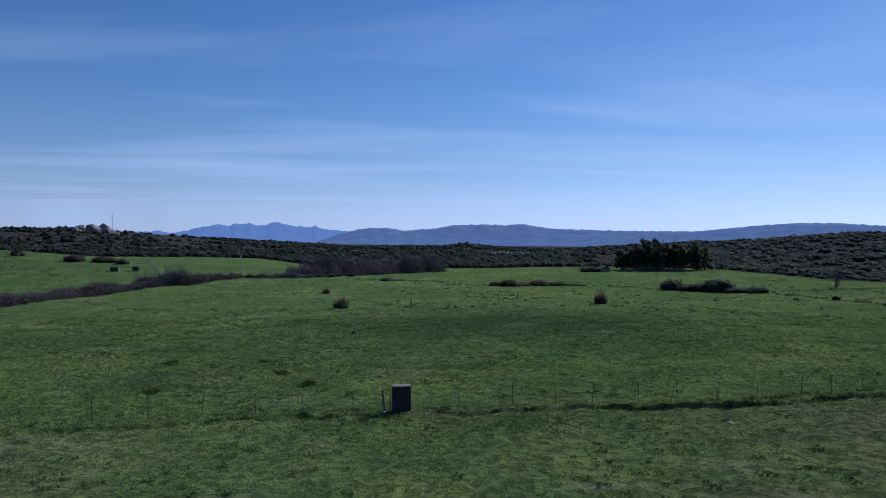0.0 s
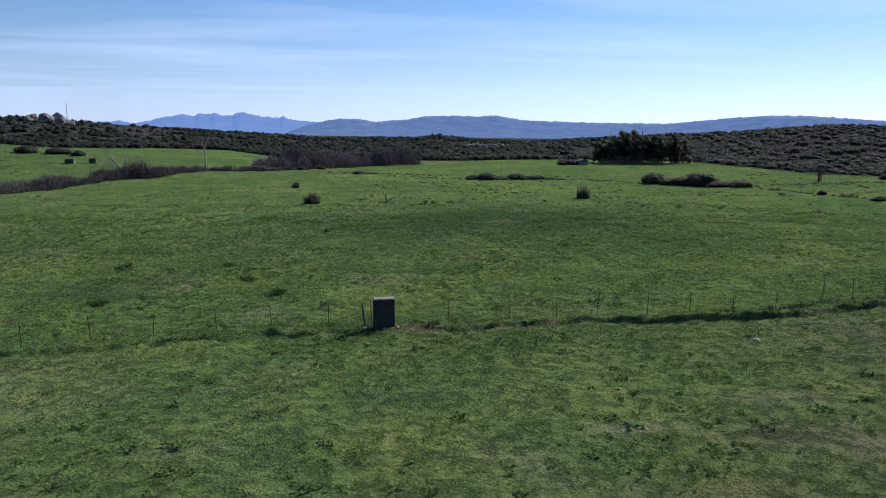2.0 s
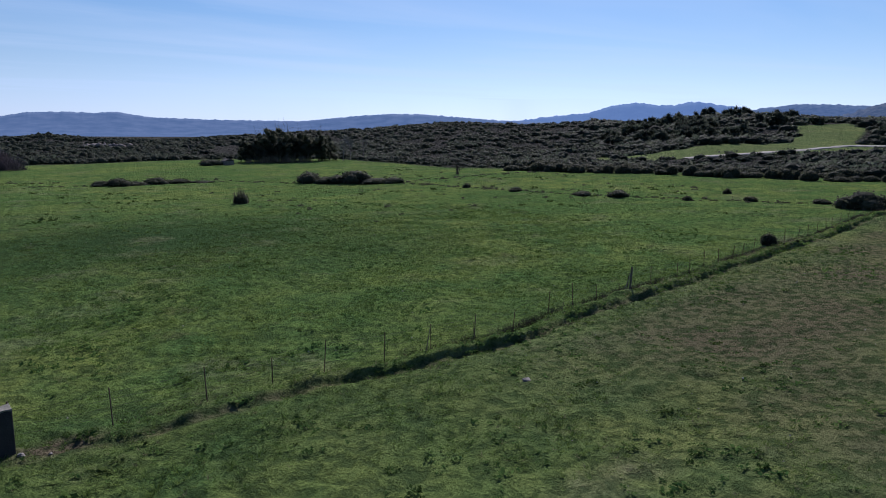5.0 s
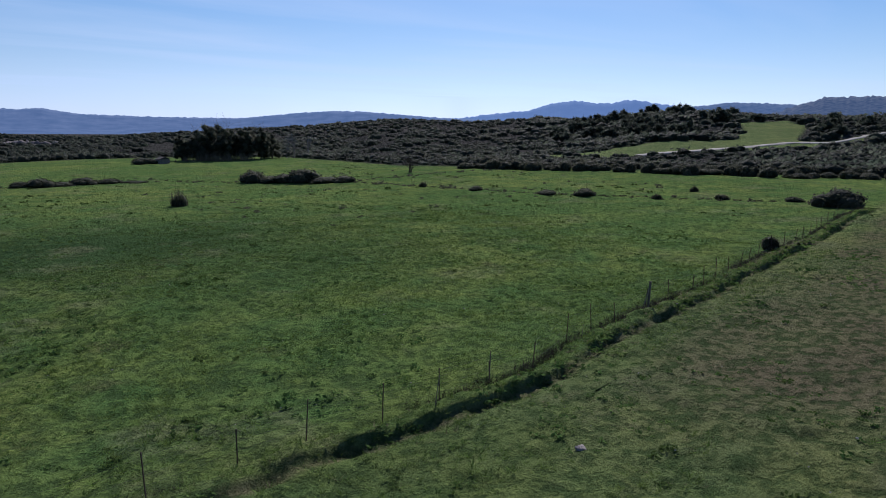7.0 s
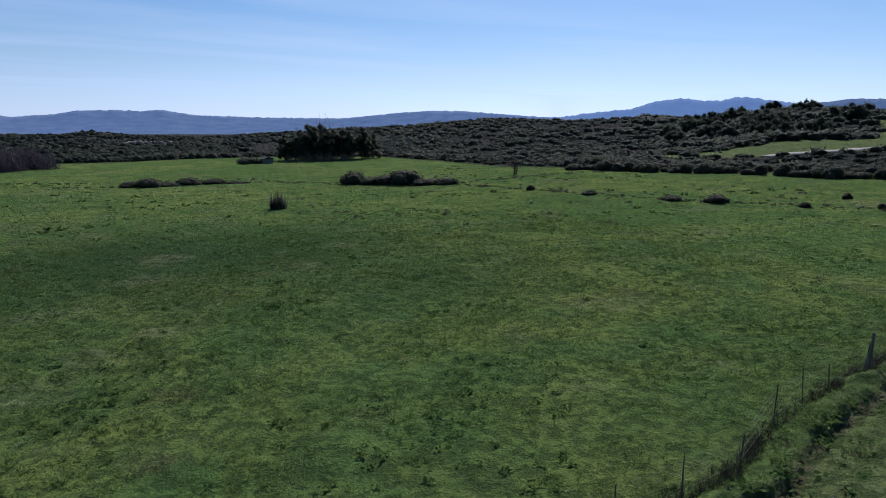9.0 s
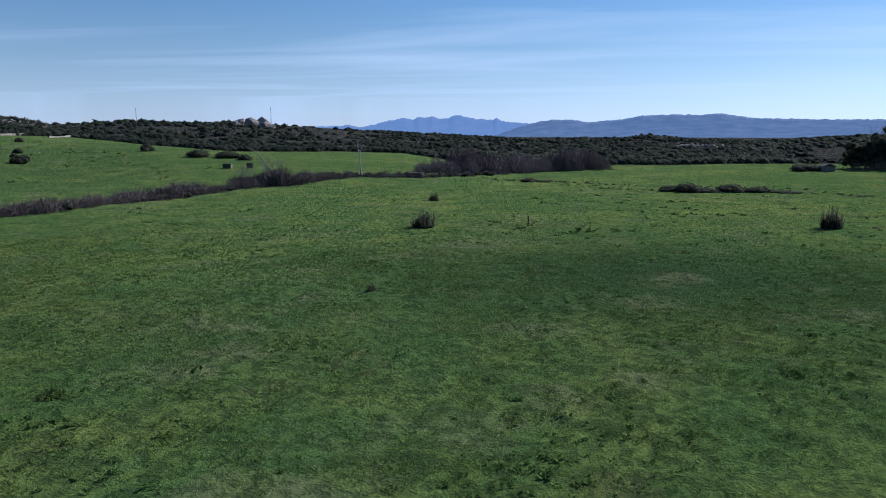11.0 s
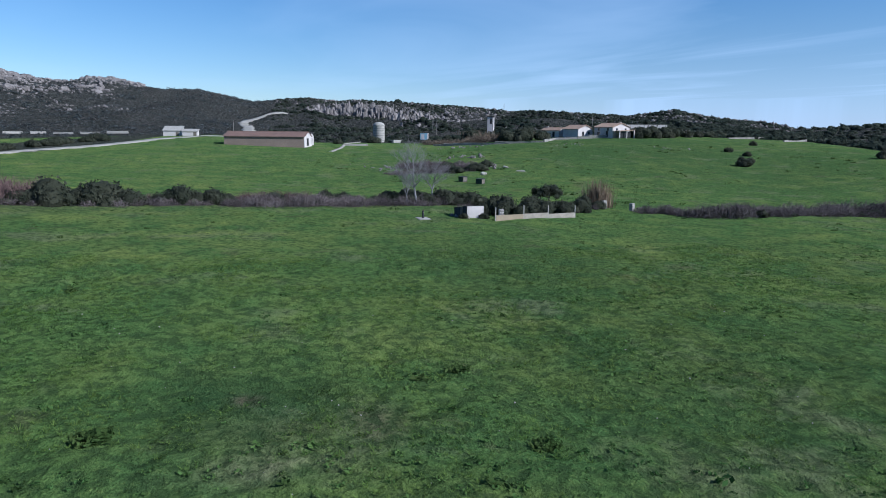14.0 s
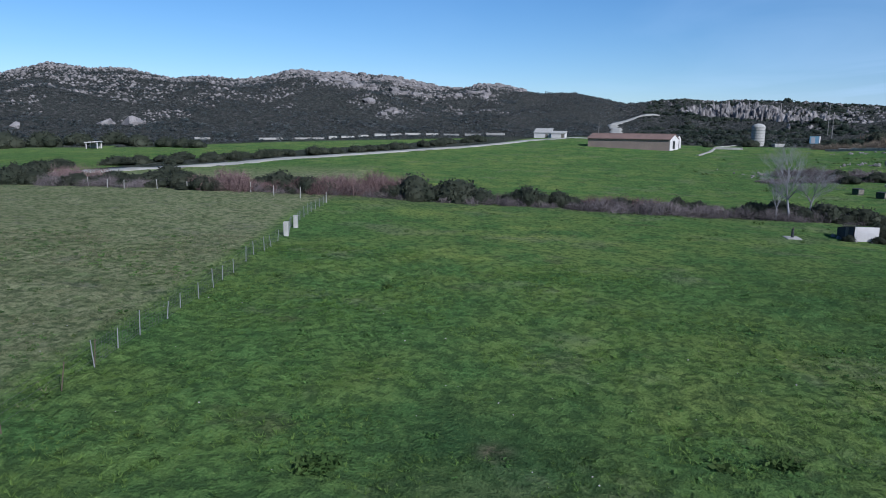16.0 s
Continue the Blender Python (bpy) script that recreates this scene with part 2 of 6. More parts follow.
GRANITE = surface("granite", (0.27, 0.235, 0.22), (0.17, 0.15, 0.145), 0.25, 2.5, (0.09, 0.085, 0.075), 0.95, bump=0.8, depth=0.2, island=0.25)
RUBBLE = surface("rubble_wall", (0.38, 0.35, 0.31), (0.26, 0.235, 0.21), 0.9, 3.5, (0.06, 0.055, 0.05), 0.95, bump=0.8, depth=0.1)
# very dark, to carry the shade on the block's front; roofs share it
CONCRETE = surface("weathered_dark_concrete", (0.055, 0.052, 0.05), (0.035, 0.033, 0.032), 1.5, 25, rough=0.95, bump=0.5)
PALE_CONCRETE = surface("pale_concrete", (0.4, 0.37, 0.33), (0.3, 0.28, 0.25), 1.2, 14, rough=0.95, bump=0.4)
TAN_RENDER = surface("tan_render", (0.36, 0.28, 0.19), (0.3, 0.24, 0.17), 0.8, 9, rough=0.95)
GREY_RENDER = surface("grey_render", (0.4, 0.35, 0.29), (0.27, 0.24, 0.2), 0.9, 5, (0.2, 0.17, 0.13), rough=0.95, bump=0.5)
WHITEWASH = surface("whitewash", (0.53, 0.47, 0.45), (0.42, 0.37, 0.355), 0.5, 6, (0.5, 0.47, 0.43), 0.9)
BARN_WALL = surface("barn_block_wall", (0.31, 0.235, 0.185), (0.25, 0.19, 0.155), 0.25, 3, (0.22, 0.15, 0.12), 0.95)
ROOF_RED = surface("clay_roof", (0.2, 0.125, 0.1), (0.15, 0.1, 0.085), 0.4, 5, rough=0.9, whole=0.12)
ROOF_TAN = surface("tan_tiles", (0.33, 0.23, 0.17), (0.26, 0.185, 0.14), 0.4, 5, rough=0.9, whole=0.15)
STEEL = surface("rusty_iron", (0.1, 0.07, 0.055), (0.16, 0.11, 0.08), 3, 30, rough=0.8, metal=0.3)
WIRE = surface("fence_wire", (0.2, 0.19, 0.18), (0.14, 0.12, 0.11), 3, 30, rough=0.6, metal=0.6, bump=0)
GALV = surface("pale_iron", (0.3, 0.3, 0.29), (0.22, 0.21, 0.2), 3, 30, rough=0.6, metal=0.3)
OLD_WOOD = surface("old_wood", (0.13, 0.11, 0.09), (0.2, 0.17, 0.14), 2, 30, rough=0.95)
# near-black plates on solid walls, for the unlit depth of openings
DARK_OPENING = surface("dark_opening", (0.02, 0.02, 0.022), (0.03, 0.03, 0.03), 1, 8, rough=0.4)
GLASS = surface("window_glass", (0.03, 0.035, 0.04), (0.05, 0.055, 0.06), 1, 4, rough=0.12, bump=0, spec=0.6)
# dark paint of pipe and lids; also stands in for shade on the shed wall
DARK_PAINT_AND_SHADE = surface("dark_sheet_and_shade", (0.03, 0.03, 0.034), (0.05, 0.05, 0.052), 0.8, 10, rough=0.8)
BLUE_PAINT = surface("faded_blue_paint", (0.2, 0.36, 0.46), (0.28, 0.42, 0.5), 0.8, 10, rough=0.7)
GREEN_BOX = surface("dark_green_sheet", (0.03, 0.05, 0.03), (0.055, 0.07, 0.045), 0.8, 10, rough=0.8)
GRAVEL = surface("pale_gravel", (0.36, 0.33, 0.29), (0.25, 0.23, 0.19), 0.3, 4, rough=1.0)
# ---- lie of the land: bearings in degrees to the left of north, ranges in metres round HUB
HUB = (0.0, 45.0)
BEAR = [-80, -68, -54, -45, -36, -30, -25, -18, -10, -4, 1, 7, 12, 17, 22, 27, 31, 37, 43, 50, 56, 62, 70, 80, 88, 97, 105, 113, 122, 133, 150]
FOOT_R = [158, 158, 163, 167, 180, 215, 250, 248, 245, 243, 240, 230, 240, 262, 265, 255, 250, 270, 320, 305, 300, 295, 286, 280, 320, 335, 330, 320, 305, 295, 290]
FOOT_Z = [0.0, 0.0, -0.3, -0.5, -1.3, -1.5, -1.6, -1.6, -2.0, -2.9, -3.0, -3.4, -2.6, 0.0, 0.6, 0.9, 1.3, 3.2, 6.0, 7.3, 8.0, 6.9, 3.5, 3.6, 6.0, 4.5, 3.2, 2.0, 0.0, -1.0, -1.0]
CREST_R = [450, 450, 430, 580, 600, 600, 560, 520, 600, 600, 600, 600, 600, 600, 560, 450, 450, 520, 550, 600, 620, 650, 800, 850, 800, 700, 650, 650, 640, 640, 640]
CREST_EAST = [(-80, 18), (-68, 17), (-60, 19), (-57, 20.5), (-52, 17), (-49, 16), (-45.5, 18.5), (-40, 15.5), (-36, 17), (-32.5, 17), (-26, 10.5), (-20, 7.5), (-14, 3.5), (-10, 0.8), (-5, 2), (-2.2, 5.5), (0, 2.6), (8, 1.8), (13, 4.5), (21, 9), (28, 12.5), (31, 13.5), (35, 13), (39, 15.3), (42, 13.2)]
CREST_WEST = [(44, 13), (45.5, 16.4), (49.5, 20.5), (52.3, 26.5), (55.8, 22), (60.6, 26), (65, 28.5), (67.5, 33), (74.5, 41), (77, 43.6), (79.5, 42.5), (81.5, 45.4), (84, 41.5), (85.6, 38.3), (89.7, 49), (92, 46), (95.7, 53.3), (98.9, 47), (101, 49), (104.8, 56.2), (110, 57), (112, 59), (114.4, 52), (116.1, 50), (118.2, 51.2), (121, 48.5), (124.3, 55), (126.4, 53), (129, 57), (132, 47), (150, 40)]
CREST = CREST_EAST + CREST_WEST


def smooth(a, lo, hi):
    s = np.clip((a - lo) / (hi - lo), 0, 1)
    return s * s * (3 - 2 * s)


# the stock fence across the pasture, west to east
FENCE = [(-87, 23.1), (-70, 26.5), (-60, 29.0), (-39.5, 33.3), (-25.2, 36.0), (-19.1, 37.6), (-13.7, 40.0), (-8.5, 41.9), (-2.3, 42.0), (4.3, 42.8), (9.6, 43.5), (14.9, 43.7), (19.9, 44.3), (23.8, 45.9), (28.7, 47.1), (37.5, 48.6), (44.6, 50.7), (51.8, 52.5), (61.3, 54.5), (70.2, 57.0), (81.3, 60.0), (92, 62.0)]


def side_of(line, x, y):
    """Signed distance to a polyline; positive on its left."""
    best, sign = np.full(np.shape(x), 1e9), np.ones(np.shape(x))
    for (ax, ay), (bx, by) in zip(line, line[1:]):
        ux, uy = bx - ax, by - ay
        k = np.clip(((x - ax) * ux + (y - ay) * uy) / (ux * ux + uy * uy), 0, 1)
        d = np.hypot(x - ax - k * ux, y - ay - k * uy)
        s = np.where(ux * (y - ay) - uy * (x - ax) >= 0, 1.0, -1.0)
        sign = np.where(d < best, s, sign)
        best = np.minimum(d, best)
    return best * sign


GRID = np.random.default_rng(5).uniform(-1, 1, (64, 64))


def rough(x, y, step):
    """Smooth random relief of the given step, -1 to 1."""
    u, v = np.asarray(x) / step, np.asarray(y) / step
    i, j = np.floor(u).astype(int), np.floor(v).astype(int)
    s, t = u - i, v - j
    s, t = s * s * (3 - 2 * s), t * t * (3 - 2 * t)
    a, b, c, d = (GRID[(i + p) % 64, (j + q) % 64] for p, q in ((0, 0), (1, 0), (0, 1), (1, 1)))
    return (a * (1 - s) + b * s) * (1 - t) + (c * (1 - s) + d * s) * t


def bank_height(x, y, d):
    """The low bank south of the fence, with a cut down to the field beyond it."""
    ragged = 0.8 + 0.4 * rough(x, y, 2.6) + 0.25 * rough(x - 7.7, y + 3.1, 0.9)
    edge = -1.25 + 0.22 * rough(x + 5.1, y, 3.7)
    crest = 0.2 * ragged * smooth(d, edge - 0.12, edge + 0.22) * (1 - smooth(d, -0.55, -0.1))
    cut = -0.25 * ragged * (1 - smooth(d, edge - 0.2, edge + 0.12)) * smooth(d, edge - 1.3, edge - 0.25)
    rut = -0.08 * np.exp(-((d + 0.05) / 0.2) ** 2)
    return (crest + cut + rut) * (1 - np.exp(-((x + 2.2) / 1.9) ** 2)) * smooth(x, -34, -22) * (0.5 + 0.6 * smooth(x, 2, 18)) * (1 - smooth(x, 86, 91))


def land(x, y):
    """Height of the ground at x, y (arrays)."""
    x, y = np.asarray(x, float), np.asarray(y, float)
    dx, dy = x - HUB[0], y - HUB[1]
    r, a = np.hypot(dx, dy), np.degrees(np.arctan2(-dx, dy))
    a = np.where(a < -120, a + 360, a)
    xs, ys = np.clip(x, -120, 90), np.clip(y, 8, 150)
    near = -3.75 + 4.9 * np.exp(-ys / 62) + 0.0128 * xs + 0.000045 * xs * xs
    fr, fz, cr = (np.interp(a, BEAR, k) for k in (FOOT_R, FOOT_Z, CREST_R))
    cz = np.interp(a, [k[0] for k in CREST], [k[1] for k in CREST])
    lo = np.minimum(fr * 0.55, 125)
    z = near + (fz - near) * smooth(r, lo, fr)
    s = np.clip((r - fr) / (cr - fr), 0, 1)
    z = z + (cz - fz) * (0.45 * s + 0.55 * s * s * (3 - 2 * s))
    z = z + (-22 - cz) * smooth(r, cr * 1.02, cr * 1.02 + 700)
    lump = smooth(r, fr * 1.08, fr * 1.08 + 120) * (1 - 0.85 * smooth(r, cr - 170, cr - 20)) * (1 - smooth(r, 1500, 2200)) * np.clip((cz + 6) / 40, 0.12, 1)
    w = (np.sin(x / 37 + 1.3 * np.sin(y / 53)) * np.cos(y / 31 + np.sin(x / 47)) * 4.0 + np.sin(x / 15 + y / 21 + 1.7 * np.sin(y / 17)) * np.cos(y / 13 - x / 29) * 1.8)
    soft = 0.10 * np.sin(x / 5.3 + np.sin(y / 7.1)) * np.cos(y / 6.1 + 0.7 * np.sin(x / 8.3)) + 0.05 * np.sin(x / 2.1 + y / 3.3) * np.cos(y / 1.9 - x / 4.1)
    d = side_of(FENCE, x, y)
    bank = bank_height(x, y, d)
    soft = soft + 0.075 * rough(x, y, 1.7) + 0.045 * rough(x + 31.7, y - 11.3, 0.8)
    return z + bank + lump * w + soft * (1 - smooth(r, 150, 260))

# ---- building tools
def mesh_of(name, verts, faces, material, smooth_shade=False):
    """A mesh object from arrays: verts (n, 3), faces (m, 3 or 4)."""
    verts, faces = np.asarray(verts, np.float32), np.asarray(faces, np.int32)
    me = bpy.data.meshes.new(name)
    k = faces.shape[1]
    me.vertices.add(len(verts)); me.vertices.foreach_set("co", verts.ravel())
    me.loops.add(faces.size); me.loops.foreach_set("vertex_index", faces.ravel())
    me.polygons.add(len(faces)); me.polygons.foreach_set("loop_start", np.arange(0, faces.size, k, dtype=np.int32))
    me.polygons.foreach_set("use_smooth", np.full(len(faces), smooth_shade))
    me.materials.append(material)
    me.update(calc_edges=True)
    return new(name, me)


def part(name, bm, material, parent=None, label=""):
    me = bpy.data.meshes.new(name)
    bmesh.ops.recalc_face_normals(bm, faces=bm.faces[:])
    bm.to_mesh(me); bm.free()
    me.materials.append(material)
    ob = new(name, me)
    ob.parent = parent
    return tagged(ob, label)


def thing(name, x, y, turn=0.0, z=None):
    """An empty on the ground, to carry a thing's parts."""
    ob = new(name)
    ob.matrix_basis = pose(x, y, float(land(x, y)) if z is None else z, 0, 0, turn)
    return ob


def box(size, at=(0, 0, 0), bevel=0.0, bm=None, turn=None, wear=0.0, seed=1):
    """A box that stands on at (middle of its foot)."""
    bm = bm or bmesh.new()
    m = Matrix.Translation(Vector(at) + Vector((0, 0, size[2] / 2)))
    if turn:
        m = Matrix.Translation(at) @ Euler([radians(a) for a in turn]).to_matrix().to_4x4() @ Matrix.Translation((0, 0, size[2] / 2))
    made = bmesh.ops.create_cube(bm, size=1, matrix=m @ Matrix.Diagonal((*size, 1)))["verts"]
    if bevel:
        edges = list({e for v in made for e in v.link_edges})
        bmesh.ops.bevel(bm, geom=edges, offset=bevel, segments=2, affect="EDGES", profile=0.6)
    if wear:
        r = random.Random(seed)
        for v in bm.verts:
            v.co += Vector((r.uniform(-wear, wear), r.uniform(-wear, wear), r.uniform(-wear, wear)))
    return bm


def rod(a, b, r0, r1=None, sides=6, bm=None):
    bm = bm or bmesh.new()
    a, b = Vector(a), Vector(b)
    d = b - a
    m = Matrix.Translation((a + b) / 2) @ d.to_track_quat("Z", "Y").to_matrix().to_4x4()
    bmesh.ops.create_cone(bm, cap_ends=True, segments=sides, radius1=r0, radius2=r0 if r1 is None else r1, depth=d.length, matrix=m)
    return bm


def prism(profile, length, bm=None, at=(0, 0, 0)):
    """A profile in x, z drawn out along y, centred on at."""
    bm = bm or bmesh.new()
    a, b = ([bm.verts.new((at[0] + x, at[1] + y, at[2] + z)) for x, z in profile] for y in (-length / 2, length / 2))
    bm.faces.new(a); bm.faces.new(b[::-1])
    for i in range(len(profile)):
        j = (i + 1) % len(profile)
        bm.faces.new((a[i], a[j], b[j], b[i]))
    return bm


def ball(sub):
    bm = bmesh.new()
    bmesh.ops.create_icosphere(bm, subdivisions=sub, radius=1)
    v = np.array([p.co[:] for p in bm.verts])
    f = np.array([[p.index for p in q.verts] for q in bm.faces])
    bm.free()
    return v, f


BALLS = {k: ball(k) for k in (1, 2, 3)}


def rough_ball(rng, sub=2, amount=0.3, freq=1.6):
    v, f = BALLS[sub]
    o = rng.uniform(-50, 50, 3)
    k = np.array([noise.noise(Vector(p * freq + o)) + 0.5 * noise.noise(Vector(p * freq * 2.3 - o)) for p in v])
    return v * (1 + amount * k)[:, None], f


def skin(rng, v, f, n):
    """Points spread over the faces of a mesh."""
    q = f[rng.integers(0, len(f), n)]
    w = rng.dirichlet((1, 1, 1), n)
    return v[q[:, 0]] * w[:, :1] + v[q[:, 1]] * w[:, 1:2] + v[q[:, 2]] * w[:, 2:]


def leaf_cards(rng, n, surface_pts, size):
    """Small pointed leaf sprays scattered about the given points."""
    p = surface_pts[rng.integers(0, len(surface_pts), n)] * rng.uniform(0.88, 1.16, (n, 1))
    a = rng.normal(size=(n, 3)); a /= np.linalg.norm(a, axis=1)[:, None]
    b = np.cross(a, rng.normal(size=(n, 3))); b /= np.linalg.norm(b, axis=1)[:, None]
    s = size * rng.uniform(0.6, 1.5, (n, 1))
    v = np.stack([p - a * s, p + b * s * 0.55, p + a * s, p - b * s * 0.55], 1).reshape(-1, 3)
    q = np.arange(n)[:, None] * 4
    return v, np.concatenate([q + [0, 1, 2], q + [0, 2, 3]])


def joined(pieces):
    vs, fs, k = [], [], 0
    for v, f in pieces:
        vs.append(v); fs.append(f + k); k += len(v)
    return np.concatenate(vs), np.concatenate(fs)


def bush_shape(rng, lumps=4, sub=1, leaves=60, leaf=0.16, flat=0.75):
    """A rounded shrub about 1 across its radius, foot at 0: several lumps with leaf sprays."""
    pieces = []
    for i in range(lumps):
        v, f = rough_ball(rng, sub, 0.22, 1.7)
        s = rng.uniform(0.36, 0.6) if i else 0.74
        t = rng.uniform(0, 2 * np.pi)
        c = np.array([np.cos(t) * 0.5, np.sin(t) * 0.5, rng.uniform(0.08, 0.42)]) if i else np.array([0, 0, 0.36])
        w = v * s * [0.84, 0.84, 0.84 * flat] + c
        w[:, 2] = np.maximum(w[:, 2], -0.15)
        pieces.append((w, f))
        if leaves:
            pts = skin(rng, v * s * [0.96, 0.96, 0.96 * flat], f, 3 * leaves)
            lv, lf = leaf_cards(rng, leaves // lumps, pts[pts[:, 2] > -0.3 * s], leaf)
            pieces.append((lv + c, lf))
    return joined(pieces)


def briar_shape(rng, n=270, width=0.011):
    """A leafless, tangled mass of thin stems, 1 across its radius and 1 high."""
    d = rng.normal(size=(n, 3)); d /= np.linalg.norm(d, axis=1)[:, None]
    p = d * np.cbrt(rng.uniform(0.05, 1, (n, 1))) * [0.95, 0.95, 0.8]
    p[:, 2] = np.abs(p[:, 2])
    way = d * [0.7, 0.7, 0.4] + [0, 0, 0.6] + rng.normal(0, 0.5, (n, 3))
    way *= rng.uniform(0.16, 0.38, (n, 1)) / np.linalg.norm(way, axis=1)[:, None]
    side = np.cross(way, rng.normal(size=(n, 3)))
    side *= width * rng.uniform(0.7, 1.5, (n, 1)) / np.linalg.norm(side, axis=1)[:, None]
    v = np.stack([p - way - side, p - way + side, p + way], 1).reshape(-1, 3)
    v[:, 2] = np.maximum(v[:, 2], -0.05)
    return v, np.arange(n * 3).reshape(-1, 3)


def tuft_shape(rng, blades=12, lean=0.6, width=0.05):
    """A grass tuft 1 high."""
    a = rng.uniform(0, 2 * np.pi, blades)
    out = np.stack([np.cos(a), np.sin(a), np.zeros(blades)], 1)
    side = np.stack([-np.sin(a), np.cos(a), np.zeros(blades)], 1) * width * rng.uniform(0.7, 1.4, (blades, 1))
    foot = out * rng.uniform(0, 0.35, (blades, 1)) - [0, 0, 0.05]
    tip = foot + out * lean * rng.uniform(0.4, 1.3, (blades, 1)) + np.stack([np.zeros(blades)] * 2 + [rng.uniform(0.55, 1.05, blades)], 1)
    v = np.stack([foot - side, foot + side, tip], 1).reshape(-1, 3)
    return v, np.arange(blades * 3).reshape(-1, 3)


def mound_shape(rng, cards=34, size=0.24, tall=0.7):
    """A low leafy mound, 1 across its radius."""
    p = rng.normal(size=(200, 3)); p /= np.linalg.norm(p, axis=1)[:, None]
    p = p[p[:, 2] > 0.0] * [1, 1, tall] * rng.uniform(0.35, 1.0, (int((p[:, 2] > 0.0).sum()), 1))
    return leaf_cards(rng, cards, p, size)


def rock_shape(rng, sub=2, tall=0.7):
    """An angular, weathered granite block, foot at 0."""
    v, f = rough_ball(rng, sub, 0.5, 1.1)
    for _ in range(5):
        d = rng.normal(size=3); d /= np.linalg.norm(d)
        k = v @ d
        cut = rng.uniform(0.5, 0.8)
        v = v - np.maximum(k - cut, 0)[:, None] * d
    return v * [1, rng.uniform(0.7, 1.0), tall] + [0, 0, 0.35 * tall], f


def strewn(shapes, rng, x, y, size, tall=None, sink=0.0, z=None):
    """The shapes set down at the given places, turned at random, as one set of arrays."""
    x, y, size = (np.asarray(q, float) for q in (x, y, size))
    tall = size if tall is None else np.asarray(tall, float)
    z = land(x, y) - sink if z is None else z
    pick, turn = rng.integers(0, len(shapes), len(x)), rng.uniform(0, 2 * np.pi, len(x))
    vs, fs, base = [], [], 0
    for k, (v, f) in enumerate(shapes):
        i = np.nonzero(pick == k)[0]
        if not len(i):
            continue
        c, s = np.cos(turn[i])[:, None], np.sin(turn[i])[:, None]
        w = np.stack([(v[:, 0] * c - v[:, 1] * s) * size[i, None] + x[i, None], (v[:, 0] * s + v[:, 1] * c) * size[i, None] + y[i, None], v[:, 2] * tall[i, None] + z[i, None]], 2)
        vs.append(w.reshape(-1, 3))
        fs.append((f[None] + (np.arange(len(i)) * len(v))[:, None, None] + base).reshape(-1, 3))
        base += len(i) * len(v)
    return np.concatenate(vs), np.concatenate(fs)


def bearing(x, y):
    dx, dy = np.asarray(x) - HUB[0], np.asarray(y) - HUB[1]
    a = np.degrees(np.arctan2(-dx, dy))
    return np.hypot(dx, dy), np.where(a < -120, a + 360, a)


def inside(poly, x, y):
    x, y = np.asarray(x, float), np.asarray(y, float)
    hit = np.zeros(x.shape, bool)
    for (ax, ay), (bx, by) in zip(poly, poly[1:] + poly[:1]):
        cross = (ay > y) != (by > y)
        hit ^= cross & (x < (bx - ax) * (y - ay) / (by - ay + 1e-9) + ax)
    return hit


def along(line, step, rng=None, jitter=0.0):
    """Points every step metres along a polyline, with the direction."""
    out = []
    for (ax, ay), (bx, by) in zip(line, line[1:]):
        n = max(1, round(math.hypot(bx - ax, by - ay) / step))
        for i in range(n):
            k = i / n
            out.append((ax + (bx - ax) * k, ay + (by - ay) * k))
    out.append(line[-1])
    p = np.array(out, float)
    return p + rng.normal(0, jitter, p.shape) if rng is not None else p


# ---- the large structure: ground, roads, far ranges
HILL_FIELD = [(152, 193), (192, 178), (237, 169), (262, 180), (290, 200), (322, 194), (306, 176), (264, 158), (256, 154), (277, 145), (318, 138), (318, 126), (259, 137), (215, 139), (160, 161)]
WEST_FIELD = [(-135, -75), (-225, -175), (-236, -150), (-255, -130), (-250, -100), (-236, -84), (-165, -46)]
EAST_STRIP = [(-120, -40), (-145, -31), (-178, -25), (-206, -11), (-262, 22), (-330, 40), (-345, 22), (-270, -12), (-215, -38), (-160, -48)]
ROAD = [(-100, -46), (-118, -37), (-145, -27), (-178, -21), (-206, -7), (-232, 8), (-258, 23), (-285, 36), (-300, 52), (-296, 70)]
HILL_TRACK = [(-345, 66), (-359, 73), (-400, 75), (-440, 77), (-481, 77.5), (-489, 78), (-495, 83), (-501, 91), (-506, 99), (-514, 108)]
YARD_PATH = [(-221, 90), (-237, 96.5), (-262, 103), (-279, 112)]
HILL_ROAD = [(168, 156), (188, 151), (210, 148.5), (226, 147), (252, 149), (277, 144), (318, 136)]
rng = np.random.default_rng(7)


PALE_PATCHES = [(6.6, 26.6, 1.8, 0.9, 0.9), (13.6, 24.6, 2.2, 1.0, 0.85), (12.6, 29.4, 2.2, 0.8, 0.8), (-7.5, 25.5, 1.6, 0.7, 0.6), (2.2, 24.8, 1.5, 0.7, 0.7), (-16.6, 52.8, 1.3, 2.2, 0.8), (18.5, 41.0, 1.2, 0.6, 0.7), (24.0, 43.0, 1.5, 0.5, 0.6)]


